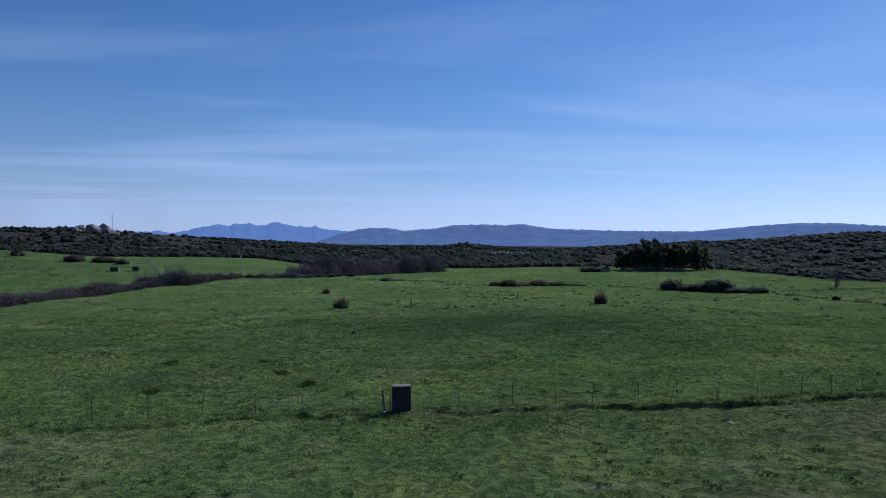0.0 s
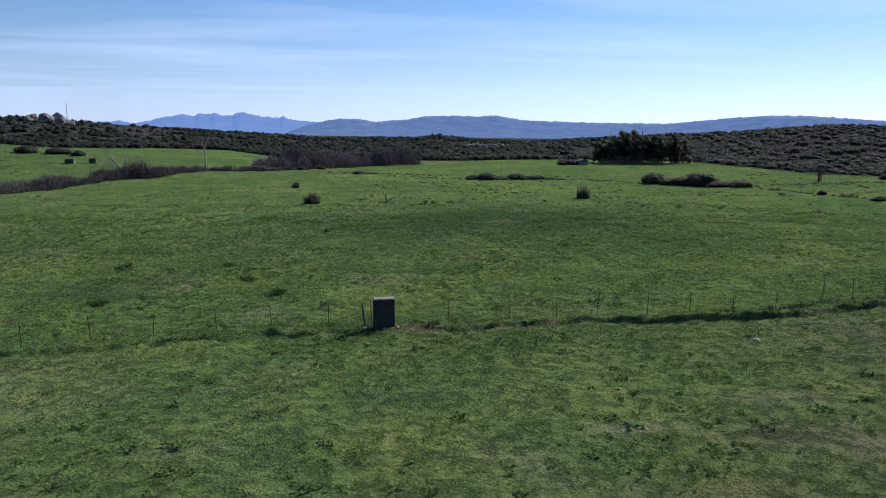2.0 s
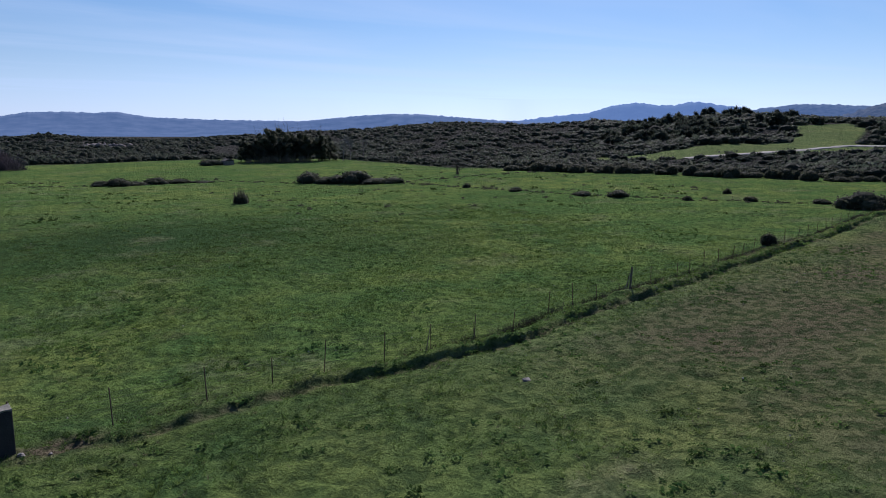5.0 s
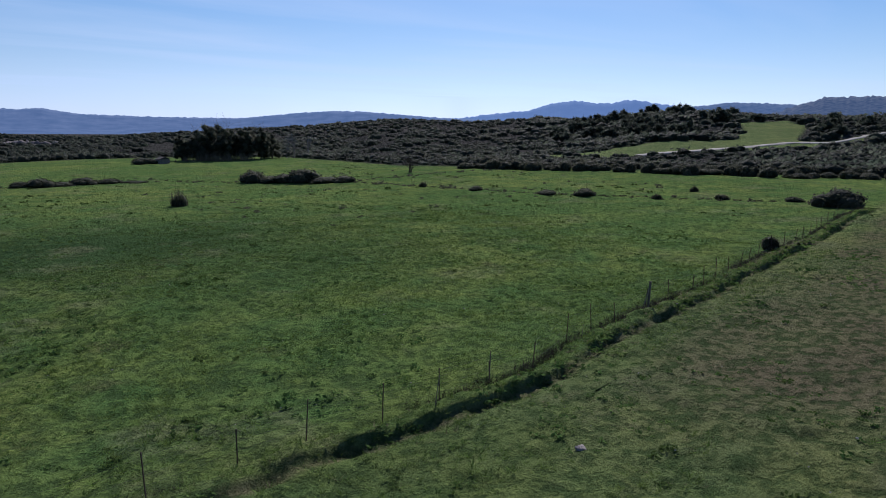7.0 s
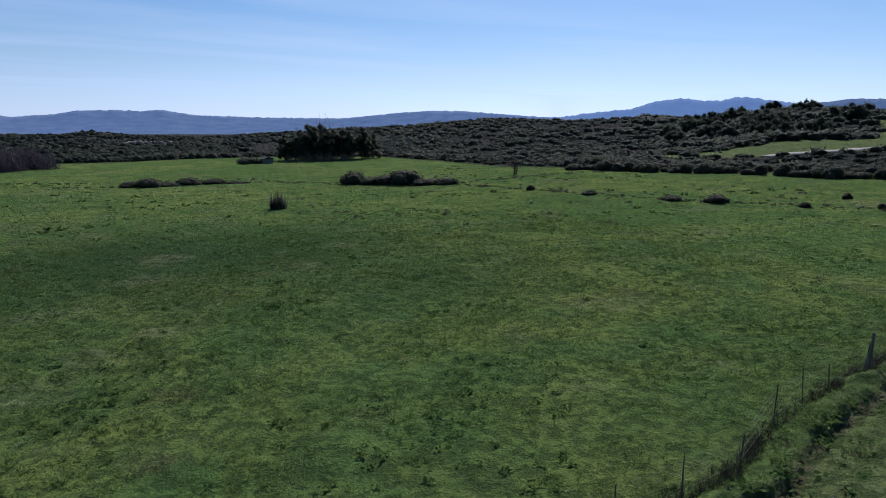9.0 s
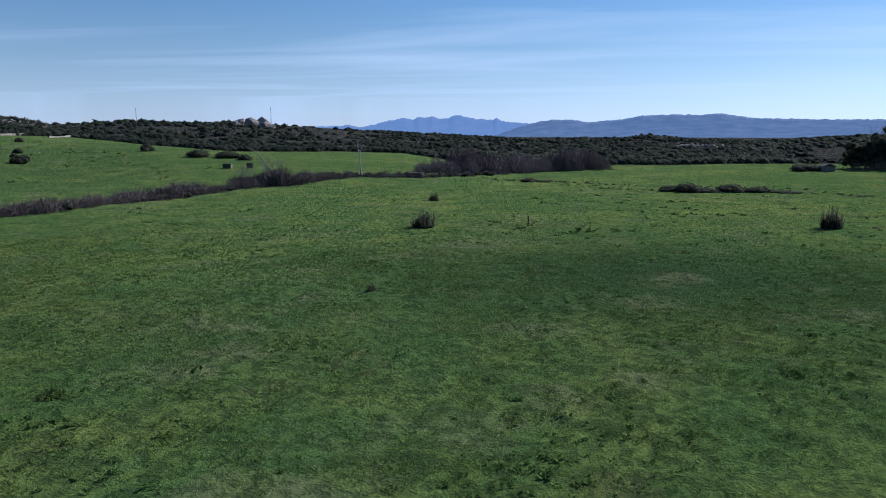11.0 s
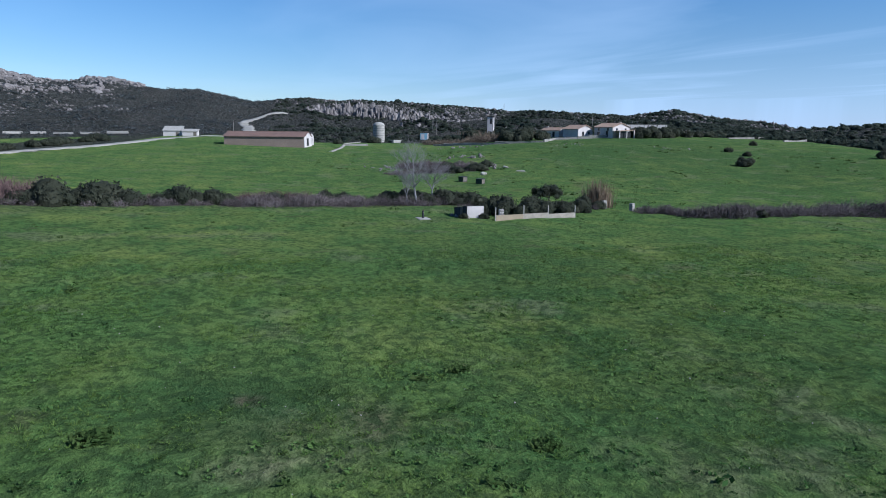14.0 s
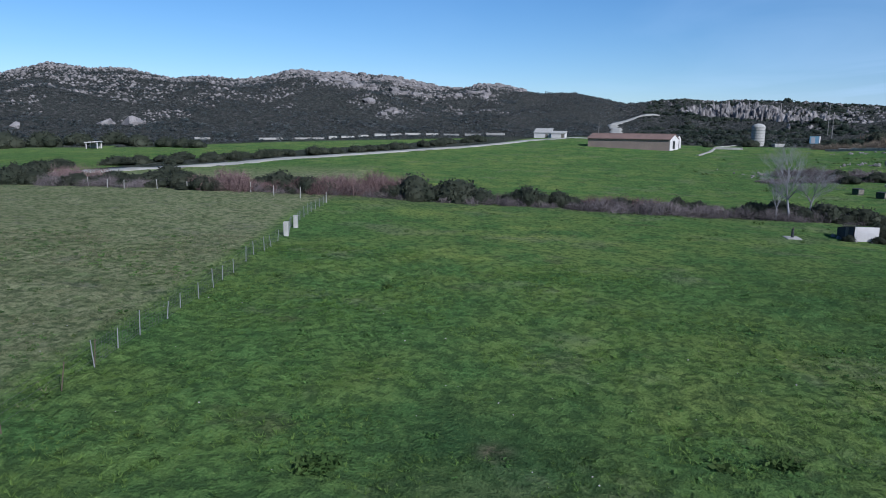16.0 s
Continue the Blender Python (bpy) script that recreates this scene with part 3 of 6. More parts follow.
def zones(x, y):
    """Scrub, dry sward, bare earth and dark green of the ground, each 0 to 1."""
    r, a = bearing(x, y)
    fr = np.interp(a, BEAR, FOOT_R)
    scrub = smooth(r, fr - 6, fr + 6)
    scrub = np.where(inside(HILL_FIELD, x, y) | inside(WEST_FIELD, x, y), 0, scrub)
    scrub = np.maximum(scrub, np.where(inside(EAST_STRIP, x, y), 0.9, 0))
    d = side_of(FENCE, x, y)
    south = smooth(-d, 1.0, 3.0) * (1 - smooth(r, 130, 170))
    dry = south * (0.03 + 0.07 * (1 - smooth(y, 22, 38)) + 0.85 * smooth(-x, 10, 30) + 0.1 * smooth(x, 6, 22) * (1 + rough(x, y, 7.0)))
    for cx, cy, w, h, k in PALE_PATCHES:
        dry = np.maximum(dry, k * np.exp(-((x - cx) / w) ** 2 - ((y - cy) / h) ** 2) * np.clip(0.8 + 0.8 * rough(x, y, 0.9), 0, 1))
    dry = np.maximum(dry, 0.25 * np.exp(-(d + 2.4) ** 2 / 1.2) * smooth(x, 8, 20) * (r < 100))
    dry = np.maximum(dry, np.where(inside(HILL_FIELD, x, y), 0.42, 0))
    bare = np.zeros(np.shape(x))
    for cx, cy, w, h, k in ((32, 36, 15, 6, 0.9), (50, 41, 18, 7, 0.9), (70, 47, 18, 6, 0.75), (16, 21, 8, 4, 0.5), (-0.7, 41.2, 1.5, 0.8, 1.3), (-22.5, 52.6, 0.7, 0.55, 1.0), (-19.3, 54, 1.6, 3.2, 0.35), (-84, 81, 2.5, 3, 0.35), (-6, 127, 10, 5, 0.25), (-104, 62, 5, 30, 0.55), (-97, 14, 6, 26, 0.6), (-19, 57, 2.0, 1.2, 0.6), (22, 30, 5, 2.5, 0.6), (12, 26, 3.5, 1.6, 0.6), (7, 22, 4, 1.6, 0.5)):
        bare = np.maximum(bare, k * np.exp(-((x - cx) / w) ** 2 - ((y - cy) / h) ** 2))
    bare = np.maximum(bare, 0.75 * np.exp(-((d + 1.55) / 0.35) ** 2) * smooth(x, -20, 8) * (r < 110))
    bare = np.maximum(bare, np.clip(0.7 * smooth(-d, 1.8, 5) * smooth(x, 2, 24) * (0.75 + 0.6 * rough(x, y, 5.3)), 0, 0.9) * (1 - smooth(r, 90, 120)))
    # soft patches where the turf turns darker green
    deep_green = np.zeros(np.shape(x))
    for cx, cy, w, h, k in ((10, 96, 30, 21, 1.0), (24, 78, 14, 12, 0.6), (-12, 78, 18, 12, 0.45), (-22.5, 53, 3.2, 4.5, 0.8), (-180, 190, 85, 62, 0.62), (-190, 120, 60, 60, 0.3), (-18, 76, 20, 14, 0.5), (-48, 76, 24, 13, 0.5), (-45, 106, 25, 13, 0.3), (6, 40, 9, 4, 0.35)):
        deep_green = np.maximum(deep_green, k * np.exp(-((x - cx) / w) ** 2 - ((y - cy) / h) ** 2))
    return scrub, dry, bare, deep_green


def zoned(ob, q):
    """Gives a mesh the ground's zones, so that it wears the same turf."""
    rgba = np.concatenate([q[:, :3], np.ones((len(q), 1))], 1).astype(np.float32)
    ob.data.attributes.new("zone", "FLOAT_COLOR", "POINT").data.foreach_set("color", rgba.ravel())
    ob.data.attributes.new("deep_green", "FLOAT", "POINT").data.foreach_set("value", np.ascontiguousarray(q[:, 3], np.float32))
    return ob


def tufted(x, y):
    """The small uneven relief of grazed turf: humps, and hollows trodden between them."""
    much = np.clip(0.75 + 0.9 * rough(x + 3.1, y - 8.4, 6.3), 0.15, 1.4)
    u, v = x + 0.5 * rough(x, y, 2.9), y + 0.5 * rough(x + 17.3, y, 2.9)
    return much * (0.085 * rough(u, v, 0.83) + 0.1 * np.abs(rough(v + 40.7, u, 0.61)) + 0.05 * rough(u - 21.9, v, 0.37)) - 0.04


def build_ground():
    bear = np.radians(np.linspace(-92, 268, 860, endpoint=False))
    ring = np.concatenate([np.arange(0.4, 62, 0.3), 62 * 1.025 ** np.arange(1, 200)])
    ring = ring[ring < 4900]
    x = HUB[0] - np.sin(bear)[None] * ring[:, None]
    y = HUB[1] + np.cos(bear)[None] * ring[:, None]
    d = side_of(FENCE, x, y)
    under = smooth(d, -3.0, -2.2) * (1 - smooth(d, 0.3, 0.9)) * smooth(x, -34, -31) * (1 - smooth(x, 88, 91))
    z = land(x, y) - 0.6 * under + tufted(x, y) * (1 - smooth(ring, 60, 110))[:, None]
    nr, nb = x.shape
    i, j = np.meshgrid(np.arange(nr - 1), np.arange(nb), indexing="ij")
    k = (j + 1) % nb
    faces = np.stack([i * nb + j, i * nb + k, (i + 1) * nb + k, (i + 1) * nb + j], 2).reshape(-1, 4)[:, ::-1]
    verts = np.stack([x, y, z], 2).reshape(-1, 3)
    cap = len(verts)
    verts = np.concatenate([verts, [[HUB[0], HUB[1], float(land(*HUB))]]])
    ob = mesh_of("ground", verts, faces, PASTURE, True)
    q = np.array(zones(verts[:, 0], verts[:, 1])).T
    zoned(ob, q)
    bm = bmesh.new(); bm.from_mesh(ob.data); bm.verts.ensure_lookup_table()
    for a in range(nb):
        bm.faces.new((bm.verts[cap], bm.verts[a], bm.verts[(a + 1) % nb])).smooth = True
    bmesh.ops.recalc_face_normals(bm, faces=bm.faces[:])
    bm.to_mesh(ob.data); bm.free()
    return tagged(ob, "grazed green pasture rolling out to scrub-covered hills", "ground", kind="structure")


build_ground()


def build_bank():
    """The grassy bank and cut along the fence, closer woven than the rest of the ground."""
    p = along([q for q in FENCE if q[0] > -45], 0.22)
    p = p[(p[:, 0] > -35) & (p[:, 0] < 92)]
    for _ in range(20):
        p[1:-1] = (p[:-2] + 2 * p[1:-1] + p[2:]) / 4
    t = np.gradient(p, axis=0); t /= np.linalg.norm(t, axis=1)[:, None]
    off = np.arange(-3.7, 1.45, 0.13)
    x = p[:, :1] - t[:, 1:] * off[None]
    y = p[:, 1:] + t[:, :1] * off[None]
    inner = smooth(off, -3.6, -2.6) * (1 - smooth(off, 0.5, 1.3))
    z = land(x, y) + 0.012 + inner[None] * (0.075 * rough(x, y, 0.62) + 0.05 * rough(x + 9.3, y, 0.31) + tufted(x, y)) - 0.05 * (1 - smooth(off, -3.7, -3.3))[None] - 0.05 * smooth(off, 1.1, 1.4)[None]
    n, m = x.shape
    i, j = np.meshgrid(np.arange(n - 1), np.arange(m - 1), indexing="ij")
    f = np.stack([i * m + j, (i + 1) * m + j, (i + 1) * m + j + 1, i * m + j + 1], 2).reshape(-1, 4)
    v = np.stack([x, y, z], 2).reshape(-1, 3)
    ob = zoned(mesh_of("ground_bank", v, f, PASTURE, True), np.array(zones(v[:, 0], v[:, 1])).T)
    return tagged(ob, "grassy bank with a raw cut edge along the fence", "bank", kind="structure")


build_bank()


def build_track(name, line, width, label):
    p = along(line, 3.0)
    t = np.gradient(p, axis=0); t /= np.linalg.norm(t, axis=1)[:, None]
    side = np.stack([-t[:, 1], t[:, 0]], 1)
    cols = []
    for k, up in ((-0.5, -0.25), (-0.46, 0.07), (-0.2, 0.11), (0.2, 0.11), (0.46, 0.07), (0.5, -0.25)):
        q = p + side * width * k + side * rng.normal(0, 0.06 * width, (len(p), 1)) * (abs(k) > 0.4) * 1.8
        cols.append(np.concatenate([q, (land(q[:, 0], q[:, 1]) + up + 0.12)[:, None]], 1))
    v = np.stack(cols, 1).reshape(-1, 3)
    i, j = np.meshgrid(np.arange(len(p) - 1), np.arange(5), indexing="ij")
    f = np.stack([i * 6 + j, (i + 1) * 6 + j, (i + 1) * 6 + j + 1, i * 6 + j + 1], 2).reshape(-1, 4)
    return tagged(mesh_of(name, v, f, GRAVEL, True), label, "road", kind="structure")


build_track("road", ROAD, 6.0, "pale gravel farm road between green fields")
build_track("road_hill", HILL_ROAD, 3.0, "narrow pale track across a distant green field")


def build_range(name, knots, dist, deep, material, jag, label):
    """A far ridge: bearing and height in degrees at its knots, broken up by noise."""
    a = np.arange(knots[0][0], knots[-1][0], 0.06)
    el = np.interp(a, [k[0] for k in knots], [k[1] for k in knots])
    fade = np.clip(np.minimum(a - a[0], a[-1] - a) / 1.5, 0, 1)
    rag = jag * fade * np.array([noise.fractal(Vector((q * 2.4, dist * 0.01, 0)), 0.8, 2.1, 5) for q in a])
    crest = 8.7 + dist * np.tan(np.radians(el))
    rows = []
    for k in range(13):
        s = k / 12
        rr = dist - deep * (1 - s)
        rise = np.array([noise.fractal(Vector((q * 0.9, s * 2.2, dist * 0.02)), 0.9, 2.1, 3) for q in a])
        h = -30 + (crest + 30) * (0.25 * s + 0.75 * s ** 1.7) + dist * np.radians(rag) * s ** 8 + rise * 0.05 * crest * s * (1 - s) * 2
        rows.append(np.stack([HUB[0] - np.sin(np.radians(a)) * rr, HUB[1] + np.cos(np.radians(a)) * rr, h], 1))
    rr = dist + 60
    rows.append(np.stack([HUB[0] - np.sin(np.radians(a)) * rr, HUB[1] + np.cos(np.radians(a)) * rr, np.full(len(a), -40.0)], 1))
    v = np.stack(rows, 0)
    n, m, _ = v.shape
    i, j = np.meshgrid(np.arange(n - 1), np.arange(m - 1), indexing="ij")
    f = np.stack([i * m + j, i * m + j + 1, (i + 1) * m + j + 1, (i + 1) * m + j], 2).reshape(-1, 4)
    return tagged(mesh_of(name, v.reshape(-1, 3), f, material, True), label, "mountains", kind="structure")


# haze colour that the far ranges give off; their base colours are blued too
HAZE_GLOW = (0.13, 0.225, 0.435)
build_range("backdrop_jagged_range", [(2, 0.0), (4, 0.2), (7.55, 0.56), (8.51, 0.65), (9.49, 0.69), (10.13, 0.8), (10.45, 1.04), (10.56, 1.06), (10.8, 0.85), (11.4, 0.9), (12.25, 0.94), (12.86, 1.1), (13.6, 1.29), (13.8, 1.3), (14.08, 1.22), (14.4, 1.0), (15.22, 0.98), (15.7, 1.18), (15.85, 1.16), (16.09, 1.08), (16.8, 1.1), (17.19, 0.88), (17.84, 1.0), (18.49, 0.95), (19.95, 0.64), (21.24, 0.28), (21.87, 0.32), (22.48, 0.49), (23, 0.4), (26, 0.3), (30, 0.1)], 4750, 500, far_hill("far_granite", (0.1, 0.12, 0.16), (0.2, 0.22, 0.26), HAZE_GLOW, 0.8), 0.075, "jagged blue mountain range in the far haze")
build_range("backdrop_long_ridge", [(-41, 0.8), (-36, 1.0), (-31.7, 1.3), (-29.8, 1.44), (-27.3, 1.45), (-25.1, 1.3), (-22.1, 1.0), (-20.1, 0.8), (-13.9, 0.82), (-9, 0.95), (-7.7, 1.14), (-6.6, 1.33), (-5, 1.2), (-3.6, 1.27), (-0.9, 1.18), (0.5, 0.92), (3.2, 0.68), (4.6, 0.89), (6, 0.88), (7.1, 0.74), (9, 0.2), (11, -0.5), (13, -1.2)], 4300, 900, far_hill("far_wooded_ridge", (0.05, 0.07, 0.1), (0.13, 0.15, 0.19), HAZE_GLOW, 0.45), 0.05, "long wooded ridge, blue with distance")
build_range("backdrop_south_range", [(-58.5, 1.3), (-57, 1.6), (-54.5, 1.98), (-52.8, 2.24), (-52, 2.37), (-50.7, 2.44), (-49.6, 2.18), (-48.5, 2.2), (-46.8, 2.4), (-45, 2.18), (-43.2, 1.62), (-39.6, 1.25), (-37, 0.9), (-35, 0.5)], 4600, 700, far_hill("far_blue_range", (0.07, 0.09, 0.13), (0.15, 0.18, 0.22), HAZE_GLOW, 0.72), 0.09, "craggy blue mountain range in the far haze")
build_range("backdrop_near_hill", [(-75, 1.9), (-66, 2.0), (-63.7, 2.0), (-62.3, 2.08), (-60, 2.2), (-58.5, 2.23), (-56.1, 1.95), (-54, 1.5), (-52, 1.1)], 2600, 700, far_hill("far_scrub_hill", (0.02, 0.03, 0.04), (0.09, 0.1, 0.11), HAZE_GLOW, 0.42, 0.06), 0.07, "dark scrub-covered hill behind the woods")
build_range("backdrop_scrub_hill", [(-90, 2.6), (-75, 2.75), (-68.1, 2.58), (-65.1, 2.55), (-63.7, 2.1), (-62, 1.5), (-60, 0.9), (-56, 0.3)], 1500, 600, far_hill("scrub_hill", (0.015, 0.02, 0.02), (0.09, 0.09, 0.085), HAZE_GLOW, 0.28, 0.11), 0.16, "bushy dark hill rising behind the fields")

# ---- scrub on the hills
def scrub_shape(rng, lumps, cards, size):
    """A shrub seen from afar: low dense lumps with ragged leaf sprays about them."""
    pieces = [mound_shape(rng, cards, size, 0.85)]
    for k in range(lumps):
        w, q = rough_ball(rng, 1, 0.35, 1.7)
        t, r = rng.uniform(0, 2 * np.pi), 0.42 * (lumps > 1)
        pieces.append((w * [0.62, 0.62, 0.52] * (0.8 if lumps > 1 else 1.1) + [np.cos(t) * r, np.sin(t) * r, 0.2 + 0.06 * k], q))
    return joined(pieces)


shapes_far = [scrub_shape(np.random.default_rng(20 + k), 2, 40, 0.14) for k in range(8)]
shapes_plain = [scrub_shape(np.random.default_rng(30 + k), 1, 13, 0.23) for k in range(8)]
shapes_west = [scrub_shape(np.random.default_rng(35 + k), 0, 17, 0.27) for k in range(8)]
shapes_mid = [bush_shape(np.random.default_rng(40 + k), 8, 2, 800, 0.07, 0.95) for k in range(8)]
shapes_low = [bush_shape(np.random.default_rng(50 + k), 4, 1, 150, 0.13, 0.9) for k in range(6)]
shapes_twig = [briar_shape(np.random.default_rng(60 + k)) for k in range(6)]
rocks_small = [rock_shape(np.random.default_rng(80 + k), 1) for k in range(6)]
rocks_crag = [rock_shape(np.random.default_rng(70 + k), 2) for k in range(8)]
rocks_large = [rock_shape(np.random.default_rng(90 + k), 3) for k in range(8)]


def clear_of_roads(x, y):
    return (np.abs(side_of(ROAD, x, y)) > 6) & (np.abs(side_of(HILL_ROAD, x, y)) > 4) & (np.abs(side_of(HILL_TRACK, x, y)) > 7)


def maquis(n, lo, hi, seed, a0=-76.0, a1=142.0):
    """Places for scrub between two fractions of the way from the foot of the hills to their crest."""
    g = np.random.default_rng(seed)
    a = g.uniform(a0, a1, n)
    fr, cr = np.interp(a, BEAR, FOOT_R), np.interp(a, BEAR, CREST_R)
    s = g.uniform(lo, hi, n)
    r = fr + 3 + (cr * 1.03 - fr) * s
    x, y = HUB[0] - np.sin(np.radians(a)) * r, HUB[1] + np.cos(np.radians(a)) * r
    keep = (zones(x, y)[0] > 0.4) & clear_of_roads(x, y) & (np.hypot(x + 196, y - 395) > 13) & (np.hypot(x - 41, y - 470) > 9)
    return x[keep], y[keep], a[keep], s[keep]


x, y, a, s = (np.concatenate(q) for q in zip(maquis(8000, 0.0, 1.0, 1, -76, 84), maquis(1300, 0.0, 0.035, 4, -76, 60), maquis(4500, 0.0, 1.0, 5, -76, 20)))
x, y, a, s = (np.concatenate(q) for q in zip((x, y, a, s), maquis(14000, 0.0, 1.0, 3, 84, 142), maquis(7000, 0.0, 1.0, 6, 44, 84)))
g = np.random.default_rng(2)
size = g.gamma(2.2, 0.5, len(x)) * np.where(a > 84, 0.75, np.where(a > 44, 0.95, 1.5)) + np.where(a > 44, 0.45, 0.7)
wooded = (a < -45) & (a > -62.5) & (s > 0.25) | (a < -66)
size = np.where(wooded, 1.5 * size + 0.4, np.where((a < -35) & (s < 0.12), 0.85 * size, size))
stand = 0.9 * rough(x, y, 27.0) + 0.6 * rough(x + 5.5, y, 11.0)
size = size * np.clip(0.95 + 0.5 * stand, 0.5, 1.4)
keep = (a > 84) | (stand > -0.42) | (s < 0.06) | (s < 0.22) & (a < -35) | wooded
x, y, a, s, size, wooded = (q[keep] for q in (x, y, a, s, size, wooded))
size = np.minimum(np.where(a < 84, 1.12 * size, size), np.where(wooded, 4.6, 3.3))
tall = size * g.uniform(0.45, 0.95, len(x)) * np.where(s > 0.9, 0.7, 1.0)
front = (s < 0.3) & (a < 50)
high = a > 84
for pick, shapes, name, material, label in ((front & ~high, shapes_far, "maquis_scrub", MAQUIS, "dense dark evergreen scrub covering the hillsides"), (~front & ~high, shapes_plain, "far_maquis_scrub", MAQUIS, "dense dark evergreen scrub covering the hillsides"), (high, shapes_west, "west_hill_scrub", LIT_SCRUB, "low grey-green scrub, paled for sun and haze, between granite outcrops")):
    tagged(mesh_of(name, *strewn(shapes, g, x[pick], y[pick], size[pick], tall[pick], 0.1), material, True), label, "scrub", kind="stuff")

# ---- fences
def shared(name, mesh, parent, m, label=""):
    ob = new(name, mesh)
    ob.parent = parent
    ob.matrix_basis = m
    return tagged(ob, label)


def mesh_data(bm, material, name):
    me = bpy.data.meshes.new(name)
    bmesh.ops.recalc_face_normals(bm, faces=bm.faces[:])
    bm.to_mesh(me); bm.free(); me.materials.append(material)
    return me


def strand(name, pts, radius, material, parent, sides=3):
    """One wire through the points, sagging a little between them."""
    p = [Vector(q) for q in pts]
    full = []
    for a, b in zip(p, p[1:]):
        full += [a, (a + b) / 2 - Vector((0, 0, 0.03))]
    full.append(p[-1])
    v, f = [], []
    for i, q in enumerate(full):
        for k in range(sides):
            c = 2 * math.pi * k / sides
            v.append((q.x, q.y + radius * math.cos(c), q.z + radius * math.sin(c)))
        if i:
            for k in range(sides):
                j = (k + 1) % sides
                f.append(((i - 1) * sides + k, (i - 1) * sides + j, i * sides + j, i * sides + k))
    ob = mesh_of(name, v, f, material)
    ob.parent = parent
    return ob


def build_fence(line, step, tall, thick, post_material, heights, wire, label, seed, lean=3.0, post_label=""):
    root = tagged(new("wire_fence"), label, "fence")
    g = random.Random(seed)
    bm = bmesh.new()
    rod((0, 0, -0.3), (0, 0, tall), thick, thick * 0.9, 6, bm)
    rod((0, 0, tall), (0, 0, tall + 0.02), thick * 1.15, thick * 0.6, 6, bm)
    data = mesh_data(bm, post_material, "post")
    pts = []
    for px, py in along(line, step):
        px, py = px + g.uniform(-0.25, 0.25), py + g.uniform(-0.12, 0.12)
        pz = float(land(px, py))
        pts.append((px, py, pz))
        s = g.uniform(0.82, 1.12)
        shared("post", data, root, pose(px, py, pz, g.gauss(0, lean), g.gauss(0, lean), g.uniform(0, 360)) @ Matrix.Diagonal((1, 1, s, 1)), post_label)
    for h in heights:
        strand("wire", [(x, y, z + h * tall) for x, y, z in pts], wire, WIRE, root)
    return root, pts


EAST_FENCE = [p for p in FENCE if p[0] > -26]
WEST_FENCE = [p for p in FENCE if p[0] < -25]
fence_e, _ = build_fence(EAST_FENCE, 2.9, 1.25, 0.022, STEEL, (0.3, 0.55, 0.78, 0.97), 0.004, "rusty iron rod fence with thin wire along a grass bank", 3)
fence_w, west_posts = build_fence(WEST_FENCE, 2.6, 1.1, 0.026, GALV, (0.12, 0.25, 0.38, 0.52, 0.66, 0.8, 0.96), 0.005, "pale posts with wire netting between two pastures", 4, 2.5)
build_fence([(-87, 23.1), (-91, 10.5), (-87, -6), (-92, -21), (-98, -48)], 4.2, 1.35, 0.05, PALE_CONCRETE, (0.3, 0.6, 0.92), 0.005, "pale concrete posts with wire in front of a hedge", 5, 2.0)
# netting uprights on the western run
bm = bmesh.new()
g = random.Random(6)
for (ax, ay, az), (bx, by, bz) in zip(west_posts, west_posts[1:]):
    for k in range(1, 9):
        q = k / 9
        x, y, z = ax + (bx - ax) * q, ay + (by - ay) * q, az + (bz - az) * q
        rod((x, y, z + 0.1), (x, y, z + 1.08), 0.004, None, 3, bm)
tagged(part("netting", bm, WIRE, fence_w), kind="stuff")
# a stout straining post with its stay
bm = rod((0, 0, -0.4), (0, 0, 1.65), 0.07, 0.06, 8)
straining = part("straining_post", bm, OLD_WOOD, fence_e, "dark weathered wooden straining post")
straining.matrix_basis = pose(32.0, 47.6, float(land(32.0, 47.6)), 2, 1, 0)
part("stay", rod((-0.9, -0.25, -0.1), (-0.05, 0, 1.25), 0.035, 0.03, 6), OLD_WOOD, straining)

# gate pillars where the netting is broken
for k, (x, y, h) in enumerate(((-60.6, 29.0, 1.15), (-65.0, 28.1, 1.1))):
    root = tagged(thing("gate_pillar", x, y, 8 + 5 * k), "squat pale concrete gate pillar in the fence line", "pillar", "pillars of the field gate")
    part("shaft", box((0.42, 0.4, h + 0.2), (0, 0, -0.2), 0.05, wear=0.02, seed=k), PALE_CONCRETE, root)
    part("cap", box((0.48, 0.46, 0.1), (0, 0, h), 0.03, wear=0.012, seed=k + 5), PALE_CONCRETE, root)

# ---- the concrete block by the fence
root = tagged(thing("concrete_block", -2.4, 41.35, 12), "upright concrete block beside the fence, coloured dark for shade, its worn top pale for sun", "block")
bm = bmesh.new()
bmesh.ops.create_grid(bm, x_segments=1, y_segments=1, size=0.001)
bm.clear()
box((1.08, 0.5, 1.62), (0, 0, -0.15), 0.035, bm)
bmesh.ops.subdivide_edges(bm, edges=[e for e in bm.edges if e.calc_length() > 0.3], cuts=6, use_grid_fill=True)
for v in bm.verts:
    v.co += Vector((1, 1, 0.6)) * 0.022 * noise.noise(v.co * 4.3) + v.co.normalized() * 0.012 * noise.noise(v.co * 13)
# shade of the side turned from the sun is in the body's colour
part("body", bm, CONCRETE, root)
bm = box((1.1, 0.53, 0.07), (0, 0, 1.47), 0.02)
bmesh.ops.subdivide_edges(bm, edges=[e for e in bm.edges if e.calc_length() > 0.3], cuts=5, use_grid_fill=True)
for v in bm.verts:
    v.co += Vector((1, 1, 1)) * 0.03 * noise.noise(v.co * 5.1)
